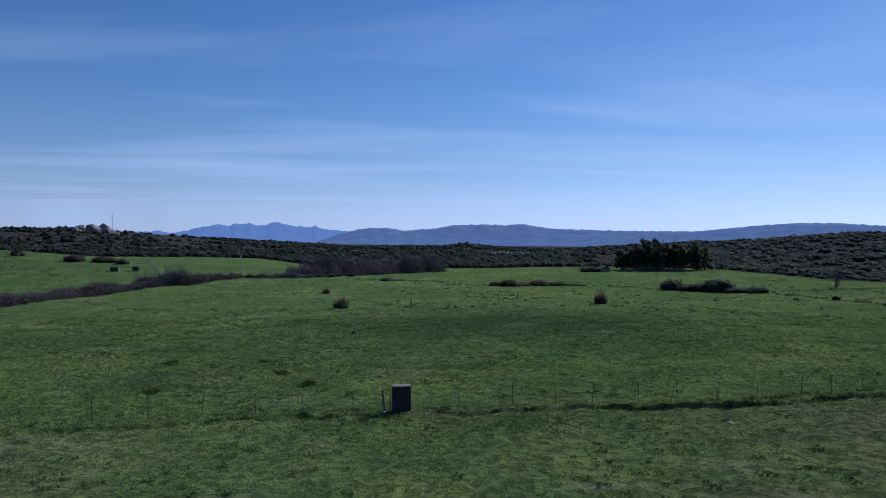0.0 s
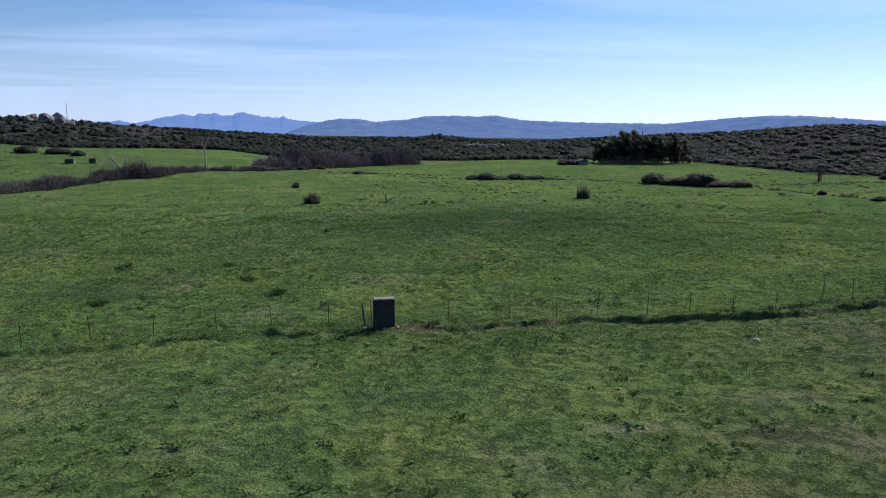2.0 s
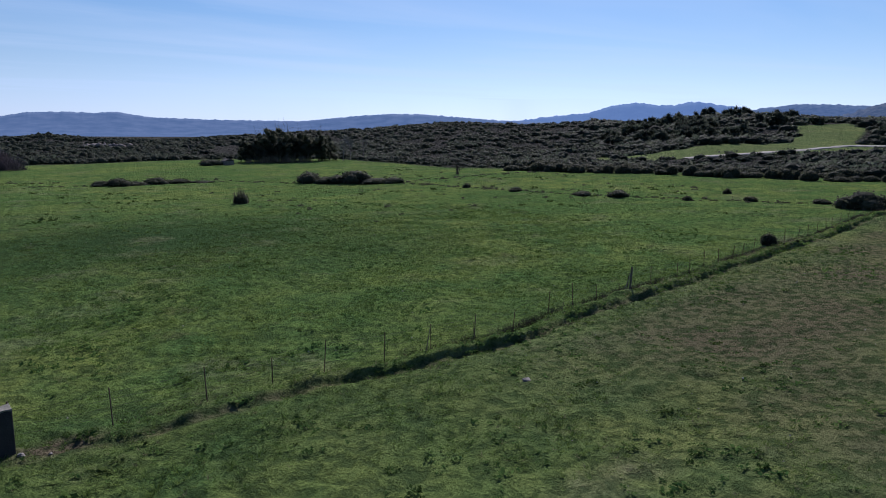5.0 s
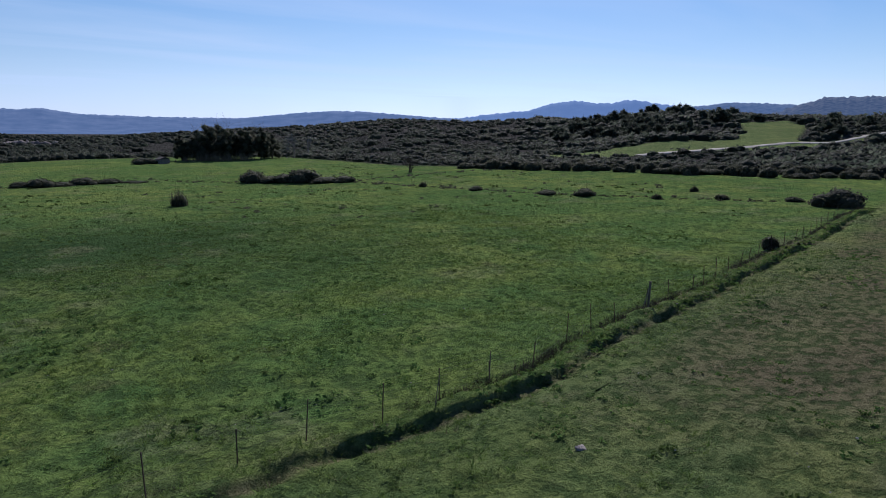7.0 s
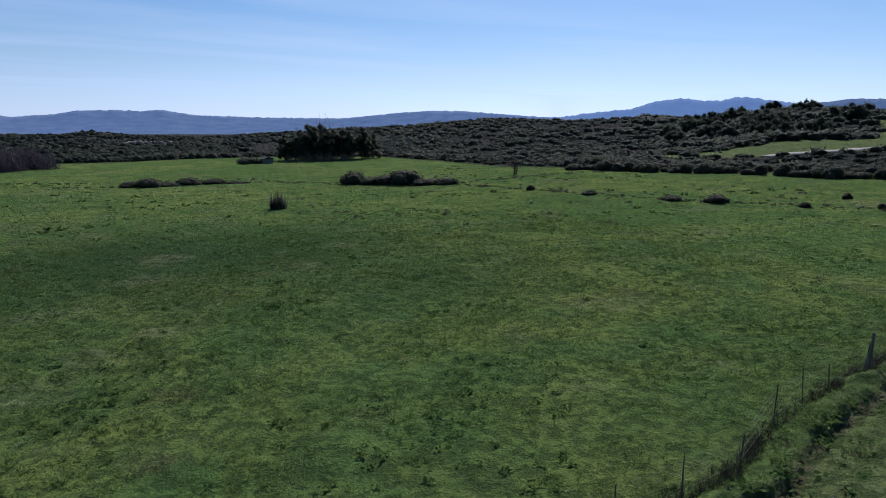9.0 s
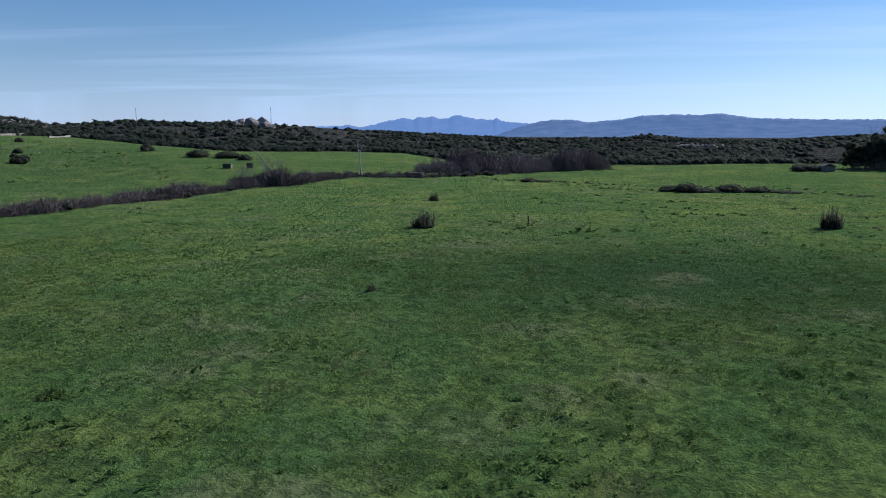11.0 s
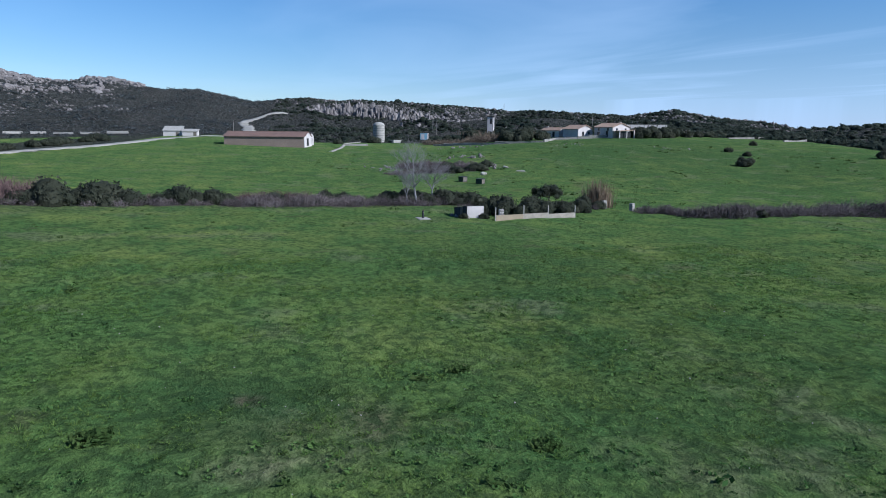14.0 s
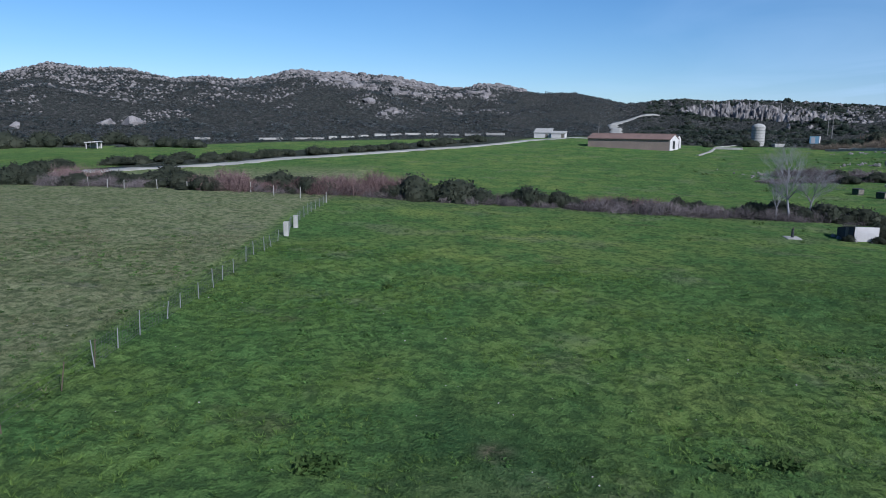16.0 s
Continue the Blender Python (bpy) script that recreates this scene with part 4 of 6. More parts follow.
# top coloured paler than the body, as if sunlit
part("top_slab", bm, surface("sunlit_concrete", (0.26, 0.24, 0.2), (0.17, 0.16, 0.13), 3, 25, rough=0.95, bump=0.6), root, "worn top edge coloured pale for the sun on it")
part("pipe", rod((0.5, 0.3, 0.0), (0.52, 0.3, 1.62), 0.02, None, 6), STEEL, root, "rusty upright pipe")
root = tagged(thing("wooden_stake", -3.35, 41.45, 30), "dark weathered wooden stake leaning beside the block", "stake", "stakes beside the block")
part("shaft", rod((0.0, 0, -0.3), (-0.18, 0.05, 1.25), 0.075, 0.06, 8), OLD_WOOD, root)
root = tagged(thing("wooden_stake", -3.05, 41.5, 80), "thin weathered wooden stake beside the block", "stake", "stakes beside the block")
part("shaft", rod((0.0, 0, -0.3), (0.03, 0.04, 1.4), 0.035, 0.03, 7), OLD_WOOD, root)
g = np.random.default_rng(12)
for x, y, s in ((-3.15, 41.0, 0.17), (-2.35, 40.75, 0.12), (-1.7, 41.0, 0.11), (-1.65, 40.85, 0.08), (-3.4, 41.1, 0.12), (15.6, 37.4, 0.17), (-0.9, 40.7, 0.07), (28.3, 45.7, 0.1), (28.7, 45.75, 0.07), (33.4, 46.7, 0.12)):
    ob = mesh_of("stone", *strewn(rocks_large, g, [0], [0], [s], sink=0, z=np.array([-0.03])), GRANITE, True)
    ob.matrix_basis = pose(x, y, float(land(x, y)))
    tagged(ob, "small pale granite stone lying in the grass", "stone", "loose stones in the pasture")

# ---- trees
def limbs(g, foot, up, length, radius, depth, out, spread=0.55, lift=0.25, forks=3):
    """Branch segments (a, b, ra, rb), forking."""
    a, d = Vector(foot), Vector(up).normalized()
    steps = 3
    for k in range(steps):
        d = (d + Vector((g.gauss(0, 0.12), g.gauss(0, 0.12), g.gauss(0.04, 0.08)))).normalized()
        b = a + d * (length / steps)
        r0, r1 = radius * (1 - 0.16 * k), radius * (1 - 0.16 * (k + 1))
        out.append((a.copy(), b.copy(), r0, r1, depth))
        if depth and k:
            for _ in range(forks - 1 if k < steps - 1 else forks):
                e = (d + Vector((g.gauss(0, spread), g.gauss(0, spread), g.gauss(lift, 0.3)))).normalized()
                limbs(g, b, e, length * g.uniform(0.5, 0.75), r1 * g.uniform(0.5, 0.7), depth - 1, out, spread, lift, forks)
        a = b
    return out


def tubes(segs, sides=5):
    vs, fs = [], []
    for a, b, r0, r1, _ in segs:
        q = (b - a).to_track_quat("Z", "Y")
        k = len(vs)
        n = sides if r0 > 0.04 else 3
        for c, r in ((a, r0), (b, r1)):
            for i in range(n):
                t = 2 * math.pi * i / n
                vs.append(c + q @ Vector((r * math.cos(t), r * math.sin(t), 0)))
        for i in range(n):
            j = (i + 1) % n
            fs += [(k + i, k + j, k + n + j), (k + i, k + n + j, k + n + i)]
    return np.array([v[:] for v in vs]), np.array(fs)


def bare_tree(x, y, height, radius, seed, bark, label, up=(0, 0, 1), depth=3, spread=0.5, stems=1, lift=0.25, forks=3, name="bare_tree"):
    g = random.Random(seed)
    root = tagged(thing(name, x, y), label, "tree")
    segs = []
    for k in range(stems):
        lean = Vector(up) + Vector((g.gauss(0, 0.12), g.gauss(0, 0.12), 0)) * (k > 0)
        limbs(g, (g.uniform(-0.4, 0.4) * (k > 0), g.uniform(-0.4, 0.4) * (k > 0), -0.2), lean, height * g.uniform(0.5, 0.62), radius, depth, segs, spread, lift, forks)
    top = max(s[1].z for s in segs)
    k = height / top
    segs = [(a * k, b * k, r0, r1, d) for a, b, r0, r1, d in segs]
    ob = mesh_of("trunk", *tubes([s for s in segs if s[4] >= depth - 1]), bark, True); ob.parent = root
    ob = tagged(mesh_of("twig_mass", *tubes([s for s in segs if s[4] < depth - 1], 3), bark), kind="stuff"); ob.parent = root
    return root


def leaf_tree(x, y, height, wide, seed, label, trunk=0.35, leaves=700, clumps=14, low=0.35, flat=0.6, group="", leaf_material=None, leaf=0.2, twin=0.0):
    """A tapered trunk with limbs, and a crown of leafy clumps with gaps between."""
    g, n = random.Random(seed), np.random.default_rng(seed)
    root = tagged(thing("tree", x, y), label, "tree", group)
    segs = limbs(g, (0, 0, -0.2), (g.gauss(0, 0.08), g.gauss(0, 0.08), 1), height * 0.6, trunk, 2, [], 0.6, 0.2, 2)
    ob = mesh_of("trunk", *tubes(segs), DARK_BARK, True); ob.parent = root
    pieces = []
    clumps = clumps * 2
    for k in range(clumps):
        t, q = n.uniform(0, 2 * np.pi), np.sqrt(n.uniform(0, 1))
        zc = height * (low + (0.93 - low) * n.uniform(0.1, 1) * (1 - 0.45 * q * q))
        c = np.array([np.cos(t) * q * wide * 0.38, np.sin(t) * q * wide * 0.38 + twin * (k % 2 - 0.5), zc])
        s = wide * n.uniform(0.12, 0.21)
        v, f = rough_ball(n, 2, 0.4, 1.9)
        v = v * s * [1, 1, flat]
        pieces.append((v * 0.68 + c, f))
        lv, lf = leaf_cards(n, leaves // clumps, skin(n, v, f, 400), leaf)
        pieces.append((lv + c, lf))
    ob = mesh_of("crown", *joined(pieces), leaf_material or TREE_LEAF); ob.parent = root
    return root


leaf_tree(-97.0, 104.0, 3.6, 3.9, 31, "small evergreen tree with two round crowns behind a low wall", 0.16, 2600, 16, 0.48, 0.95, leaf=0.09, twin=1.9)
for k, (x, y, h, w) in enumerate(((70, 252, 10, 7), (74, 255, 12.5, 8), (78, 252, 11, 7), (81, 257, 13, 8), (85, 253, 12, 8), (88, 258, 12.5, 8), (91, 253, 11, 7), (94, 257, 10.5, 7), (66, 256, 9, 6), (79, 262, 12.5, 8), (72, 261, 11, 7), (98, 260, 9, 7))):
    leaf_tree(x, y, h, w, 100 + k, "tall dark evergreen tree in a grove at the field's edge", 0.3, 3400, 20, 0.04, 0.95, "trees of the grove", leaf=0.15)
g = random.Random(61)
made = 0
while made < 44:
    q, r = radians(g.uniform(-61.5, -47.5)), g.uniform(268, 420)
    x, y = HUB[0] - math.sin(q) * r, HUB[1] + math.cos(q) * r
    if bool(inside(HILL_FIELD, x, y)) or math.degrees(q) < -59 and r < 300:
        continue
    leaf_tree(x, y, g.uniform(4.5, 7.5), g.uniform(7, 11), 140 + made, "dark rounded evergreen tree on a wooded hill", 0.25, 1500, 9, 0.05, 0.9, "trees of the wooded hill", leaf_material=MAQUIS, leaf=0.2)
    made += 1
for k, (x, y, h, w) in enumerate(((288, 160, 4.5, 8), (300, 164, 5, 9), (314, 170, 5, 9), (283, 153, 3.5, 7), (307, 153, 5, 8), (304, 198, 4, 8))):
    leaf_tree(x, y, h, w, 190 + k, "dark rounded evergreen tree beside the hill field", 0.25, 1500, 9, 0.05, 0.9, "trees beside the hill field", leaf_material=MAQUIS, leaf=0.2)
bare_tree(-103.5, 83.8, 11.8, 0.2, 51, PALE_BARK, "tall pale leafless poplar with upright branches", depth=4, spread=0.72, lift=0.26, forks=4)
bare_tree(-104.3, 86.4, 8.8, 0.16, 52, PALE_BARK, "slender pale leafless poplar", depth=4, spread=0.72, lift=0.24, forks=4)
bare_tree(-103.0, 82.0, 6.4, 0.14, 53, PALE_BARK, "slender pale leafless poplar", depth=4, spread=0.75, lift=0.24, forks=4)
bare_tree(-60.2, 208.5, 10.5, 0.22, 54, PALE_BARK, "dead pale tree with few broken branches", depth=2, spread=0.5, forks=2)
bare_tree(-80.5, 200.0, 8.5, 0.25, 55, PALE_BARK, "dead pale tree leaning far over", up=(-0.75, 0.1, 0.75), depth=2, spread=0.4, forks=2)
bare_tree(92.6, 163.4, 4.6, 0.16, 56, DARK_BARK, "low spreading leafless tree in the pasture", depth=3, spread=0.75, stems=4, lift=0.05)
for k, (x, y, h) in enumerate(((-71, 179.5, 7.5), (-73.5, 177.5, 6.5), (-69, 181.5, 6.5), (-75.5, 176, 5))):
    bare_tree(x, y, h, 0.09, 200 + k, BARK, "grey leafless tree in a small copse", depth=4, spread=0.4, stems=2, lift=0.35)
for k, (x, y, h) in enumerate(((102, 256, 10), (106, 259, 10.5), (111, 258, 9))):
    bare_tree(x, y, h, 0.14, 220 + k, BARK, "grey leafless tree beside the grove", depth=4, spread=0.4, stems=2, lift=0.35)

# ---- hedges, thickets and bushes
bush_meshes = []
for v, f in shapes_mid:
    ob = mesh_of("bush", v, f, BUSH_LEAF, True)
    bush_meshes.append(ob.data)
    bpy.data.objects.remove(ob)


def put_bush(k, x, y, wide, tall, label, group="", turn=None):
    ob = new("bush", bush_meshes[k % len(bush_meshes)])
    ob.matrix_basis = pose(x, y, float(land(x, y)) - 0.05, 0, 0, (k * 77) % 360 if turn is None else turn) @ Matrix.Diagonal((wide / 2.1, wide / 2.1, tall / 1.05, 1))
    return tagged(ob, label, "bush", group)


HEDGE_BUSHES = [(-92, -28, 6, 3.2), (-97, -31, 6, 2.8), (-92, -17, 5, 2.0), (-95, -13, 5.2, 2.4), (-97.5, -8, 5, 2.3), (-104, -10, 5, 3.0), (-92, -0.5, 4.6, 2.5), (-90, 4, 4.2, 2.2), (-99, 11.5, 5.5, 2.8), (-98, 16, 5.5, 2.7), (-100.5, 31.8, 6.7, 4.0), (-101.5, 37.6, 6.8, 3.8), (-103, 47.8, 4.8, 3.1), (-104, 52.3, 4.2, 2.5), (-105.5, 61.4, 3.8, 1.9), (-107, 69.3, 2.4, 2.5), (-108, 72.6, 3.8, 1.9), (-106.5, 80, 4.2, 2.5), (-107, 83, 5, 2.8), (-104.5, 88.5, 5, 3.0), (-103, 93, 4.4, 2.6)]
for k, (x, y, w, h) in enumerate(HEDGE_BUSHES):
    put_bush(k, x, y, w * 1.1, h, "dark evergreen bush in a field hedge", "bushes of the hedge")
    for j, (off, wide, tall) in enumerate(((-0.55, 0.8, 0.62), (0.5, 0.9, 0.74))):
        put_bush(3 * k + j + 1, x + 0.5 - j, y + off * w, w * wide, h * tall * (0.85 + 0.05 * (k % 5)), "dark evergreen bush in a field hedge", "bushes of the hedge")
for k, (x, y, w, h) in enumerate(((-87.5, 92, 4.4, 2.6), (-87.3, 96, 4.6, 2.4), (-88.6, 99.5, 4.4, 2.3), (-90, 93.5, 4.4, 3.1), (-91, 98, 4.6, 2.6), (-92.5, 108, 3.4, 2.6), (-91, 103.5, 4.6, 2.0), (-89, 89.5, 2.6, 2.0), (-86, 93.8, 3.4, 1.7), (-86.2, 97.6, 3.6, 1.6), (-87.5, 101.6, 3.4, 1.7), (-90, 106, 4.0, 2.2), (-93.5, 111, 3.0, 1.6), (-94, 100, 5, 2.6), (-94.5, 94, 4.5, 2.8), (-84.2, 84.6, 1.6, 0.8), (-83.6, 87.4, 1.7, 0.9))):
    put_bush(k + 3, x, y, w, h, "dark bush crowded behind a low wall", "bushes behind the wall")
FIELD_BUSHES = [(55.2, 53.4, 1.5, 1.3), (92, 65, 6.4, 2.5), (87.2, 88.6, 1.7, 0.9), (92, 81, 2.2, 0.9), (96, 72.5, 2.8, 0.8), (76.3, 118, 3.0, 0.9), (74.9, 132, 1.8, 1.0), (80.6, 105, 3.5, 0.9), (83, 99, 4.2, 1.3), (100, 91, 1.6, 1.0), (52, 245, 9, 2.0), (-148, 189, 5.0, 2.4), (-165, 205, 3.0, 1.6), (-142, 232, 5.0, 2.6), (-120, 226, 8, 2.5), (-112, 230, 9, 2.2), (-105, 228, 5, 2.0), (-190, 230, 3.0, 1.8), (-78, 152, 1.3, 1.0)]
for k, (x, y, w, h) in enumerate(FIELD_BUSHES):
    put_bush(k + 1, x, y, w, h, "lone dark bush standing in the pasture", "bushes in the pasture")
for k, (x, y, w, h) in enumerate(((-17.6, 121.6, 1.35, 2.6), (-26.3, 157.5, 0.95, 1.9), (29.7, 129.8, 1.25, 3.3), (-10.8, 85.3, 0.4, 0.9))):
    n = np.random.default_rng(760 + k)
    v, f = strewn([tuft_shape(np.random.default_rng(770 + q), 42, 0.42, 0.03) for q in range(4)], n, n.normal(0, 0.36 * w, 16), n.normal(0, 0.36 * w, 16), w * n.uniform(0.7, 1.1, 16), h * n.uniform(0.4, 1.0, 16) ** 1.3, z=np.zeros(16))
    core, q = rough_ball(n, 2, 0.3)
    ob = mesh_of("rush_clump", *joined([(v, f), (core * [0.8 * w, 0.8 * w, 0.42 * h] + [0, 0, 0.1 * h], q)]), BUSH_LEAF)
    ob.matrix_basis = pose(x, y, float(land(x, y)) - 0.02)
    tagged(ob, "tall dark spiky clump of rushes standing in the pasture", "rushes", "rush clumps in the pasture")
THICKETS = [(14, 183, 3.4, 1.6), (17.5, 183, 4, 2.0), (21.5, 182.6, 4.2, 2.1), (25.5, 182.3, 4, 1.8), (30, 182, 4, 1.3), (35, 181, 4, 1.1), (54.5, 166.5, 4, 2.6), (57.5, 163.5, 4.5, 2.6), (60, 161.0, 4.6, 2.9), (63, 158, 5, 3.0), (66, 155, 4.6, 2.6), (68.5, 152, 3.6, 1.9), (-16.5, 207, 3.4, 1.1), (-13, 206.5, 3.6, 1.1)]
for k, (x, y, w, h) in enumerate(THICKETS):
    put_bush(k + 2, x, y + 0.7 * math.sin(5 * k), w * 1.55, h * (0.75 + 0.3 * math.sin(2.3 * k)), "low dark bramble thicket in the far pasture", "thickets in the pasture")
g = np.random.default_rng(70)
line = along([(150, 60), (145.5, 83), (138, 99), (126, 131), (112, 155), (107, 163)], 2.6, g, 0.8)
line = np.concatenate([line, along([(160, 66), (155, 90), (147, 104), (136, 136), (124, 158), (118, 176)], 2.6, g, 2.0)])
for k, (x, y) in enumerate(line):
    put_bush(k, x, y, float(g.uniform(3.2, 5.4)), float(g.uniform(1.2, 2.6)), "dark evergreen bush in the scrub belt along the pasture", "bushes of the scrub belt")

BRAMBLES = []
def bramble(line, step, wide, tall, jitter, seed):
    g = np.random.default_rng(seed)
    p = along(line, step, g, jitter)
    n = len(p)
    swell = 0.85 + 0.45 * rough(p[:, 0], p[:, 1], 6.5)
    BRAMBLES.append(strewn(shapes_twig, g, p[:, 0], p[:, 1], wide * g.uniform(0.7, 1.3, n) * swell, tall * g.uniform(0.45, 1.15, n) * swell, 0.05))


for k in range(2):
    bramble([(-87, 117.5), (-82, 121.5), (-80.8, 133), (-79, 153), (-72, 178), (-61.5, 204)], 0.62, 2.3, 3.0, 1.6, 300 + k)
    bramble([(-61.5, 204), (-45, 207), (-37, 219), (-28, 232)], 1.0, 1.4, 1.7, 0.9, 310 + k)
    bramble([(-98, -60), (-93, -20), (-92, 6), (-99, 20), (-102, 38), (-103, 52), (-103, 66), (-105, 80), (-103, 93)], 0.65, 1.6, 1.8, 1.6, 320 + k)
    bramble([(-97, 104), (-95, 110), (-92, 110)], 0.6, 1.2, 1.9, 0.7, 350 + k)
    bramble([(-76, 176.5), (-72, 178), (-68, 182)], 0.5, 2.0, 4.0, 1.1, 355 + k)
HEDGE = joined(BRAMBLES)
tagged(mesh_of("bramble_hedge", *HEDGE, BRAMBLE), "leafless brown bramble hedge along a stream", "hedge", kind="stuff")
BRAMBLES = []
for k in range(4):
    bramble([(-42, 232), (-34, 240), (-24, 247), (-12, 256), (-2, 262)], 1.3, 2.6, 7.0, 2.8, 360 + k)
    bramble([(-48, 222), (-40, 230), (-26, 240), (-10, 254)], 1.8, 2.2, 4.2, 2.0, 370 + k)
tagged(mesh_of("bare_thicket", *joined(BRAMBLES), leafy("bare_twigs", (0.13, 0.1, 0.1), (0.2, 0.165, 0.16), 0.1, 0.35, 0.0)), "tall grey leafless thicket at the field's far edge", "thicket", kind="stuff")
BRAMBLES = []
for k in range(2):
    bramble([(-98, -25), (-96, -16)], 0.6, 2.2, 3.8, 1.3, 330 + k)
    bramble([(-91, 4), (-94, 11)], 0.55, 2.0, 3.6, 1.2, 335 + k)
    bramble([(-98, 16), (-101.5, 22), (-103.5, 29)], 0.42, 2.3, 4.2, 1.4, 340 + k)
    bramble([(-104, 41), (-107, 45)], 0.7, 1.6, 2.0, 0.8, 345 + k)
    bramble([(-106, 53), (-106.5, 66)], 0.8, 1.6, 1.9, 0.9, 348 + k)
tagged(mesh_of("red_bramble_hedge", *joined(BRAMBLES), RED_BRAMBLE), "tall reddish-brown leafless brambles in the stream hedge", "hedge", kind="stuff")
# ivy and evergreen at the foot of the bare hedges
g = np.random.default_rng(75)
p = np.concatenate([along([(-82, 122), (-80, 140), (-72, 178), (-61, 204), (-40, 212), (-30, 228)], 2.4, g, 1.2), along([(-93, -30), (-92, 6), (-100, 22), (-104, 52), (-106, 80), (-100, 100)], 2.6, g, 1.6)])
tagged(mesh_of("hedge_undergrowth", *strewn(shapes_low, g, p[:, 0], p[:, 1], g.uniform(0.7, 1.6, len(p)), g.uniform(0.6, 1.6, len(p)), 0.1), BUSH_LEAF), "low evergreen undergrowth in the stream hedge", "undergrowth", kind="stuff")

# reeds: a tall clump by the wall, and a stand below the grove
def reed_bed(name, cx, cy, wide, deep, tall, n, label, seed):
    g = np.random.default_rng(seed)
    shape = [tuft_shape(np.random.default_rng(seed + 1 + k), 40, 0.15, 0.011) for k in range(3)]
    x, y = cx + g.normal(0, wide, n), cy + g.normal(0, deep, n)
    h = tall * g.uniform(0.35, 1.05, n)
    v, f = strewn(shape, g, x, y, h, h)
    z0 = float(land(cx, cy))
    ob = mesh_of(name, v - [cx, cy, z0], f, DARK_REED if n < 40 else REED)
    ob.matrix_basis = pose(cx, cy, z0)
    return tagged(ob, label, "reeds", kind="" if n < 40 else "stuff")


reed_bed("reed_clump", -97.0, 113.3, 0.7, 0.7, 5.4, 38, "tall dry brown and tan clump of giant reed", 400)
reed_bed("reed_stand", 76, 249, 5, 0.8, 3.6, 60, "pale dry reeds below the grove", 410)
reed_bed("reed_stand", -305, 172, 9, 1.5, 4.0, 90, "pale dry reeds beside the farm", 420)

# ---- by the stream: shed, wall, standpipe, blocks
root = tagged(thing("shed", -86.6, 86.2, 0), "small block shed with a whitewashed wall, a side coloured dark for shade, and a flat roof", "shed")
lean = [(-2.5, -0.2), (2.3, -0.2), (2.3, 1.62), (-2.5, 0.92)]
# south wall is out of the sun; its shade is given as a dark colour
part("south_wall", prism(lean, 0.2, at=(0, -1.1, 0)), DARK_PAINT_AND_SHADE, root, "wall coloured dark for its shaded side")
part("east_wall", box((0.2, 2.4, 1.85), (2.4, 0.1, -0.2), 0.015, wear=0.02), WHITEWASH, root, "whitewashed block wall")
part("north_wall", prism(lean, 0.2, at=(0, 1.3, 0)), PALE_CONCRETE, root)
part("west_wall", box((0.2, 2.1, 1.05), (-2.4, 0.1, -0.2), 0.015), PALE_CONCRETE, root)
part("roof", prism([(-2.7, 0.9), (2.28, 1.63), (2.28, 1.7), (-2.7, 0.98)], 2.65, at=(0, 0.1, 0)), CONCRETE, root, "grey roof sheet falling away to the back")
part("door", box((0.9, 0.06, 1.35), (0.6, -1.23, 0.0), 0.01), OLD_WOOD, root, "old plank door")
bm = bmesh.new()
for i in range(4):
    for j in range(3):
        box((0.03, 0.7, 0.36), (2.505, -0.65 + 0.72 * j + 0.3 * (i % 2) - 0.15, 0.02 + 0.37 * i), 0.008, bm) if abs(-0.65 + 0.72 * j + 0.3 * (i % 2) - 0.15) < 0.85 else None
part("blockwork", bm, WHITEWASH, root, "whitewashed blocks")
for k, (dx, dy, s) in enumerate(((-1.6, -1.9, 0.35), (-1.0, -2.1, 0.28), (0.3, -1.9, 0.4), (2.9, -1.1, 0.3), (3.1, 0.6, 0.25))):
    ob = mesh_of("stone", *strewn(rocks_large, np.random.default_rng(430 + k), [0], [0], [s], sink=0, z=np.array([-0.05])), GRANITE, True)
    ob.matrix_basis = pose(-86.6 + dx, 86.2 + dy, float(land(-86.6 + dx, 86.2 + dy)))
    tagged(ob, "pale rubble stone lying beside the shed", "stone", "rubble by the shed")
# a pillar of hollow bricks
root = tagged(thing("brick_pillar", -83.6, 89.9, 10), "short pillar of pale hollow bricks", "pillar")
bm = bmesh.new()
for i in range(6):
    for j in (-1, 1):
        box((0.34, 0.32, 0.21), (0.02 * (i % 2), 0.17 * j, 0.22 * i), 0.012, bm)
part("bricks", bm, WHITEWASH, root)
bm = bmesh.new()
for i in range(6):
    for j in (-1, 1):
        for q in (-0.07, 0.07):
            box((0.012, 0.09, 0.13), (0.182 + 0.02 * (i % 2), 0.17 * j + q, 0.22 * i + 0.04), 0.0, bm)
part("hollows", bm, DARK_OPENING, root)
# low wall in three bays between four thin posts
wall = tagged(new("garden_wall"), "low pale rendered wall with one brown panel and thin posts", "wall")
ends = [(-81.6, 88.2), (-82.1, 92.6), (-82.6, 96.6), (-83.3, 101.2)]
for k, (a, b) in enumerate(zip(ends, ends[1:])):
    cx, cy = (a[0] + b[0]) / 2, (a[1] + b[1]) / 2
    L = math.hypot(b[0] - a[0], b[1] - a[1])
    z = float(land(cx, cy))
    bm = box((0.2, L - 0.12, 0.9 - 0.06 * k), (0, 0, -0.15), 0.03, wear=0.025, seed=k)
    ob = part("panel", bm, GREY_RENDER if k else TAN_RENDER, wall, "" if k else "brownish weathered panel")
    ob.matrix_basis = pose(cx, cy, z, 0, 0, math.degrees(math.atan2(-(b[0] - a[0]), b[1] - a[1])))
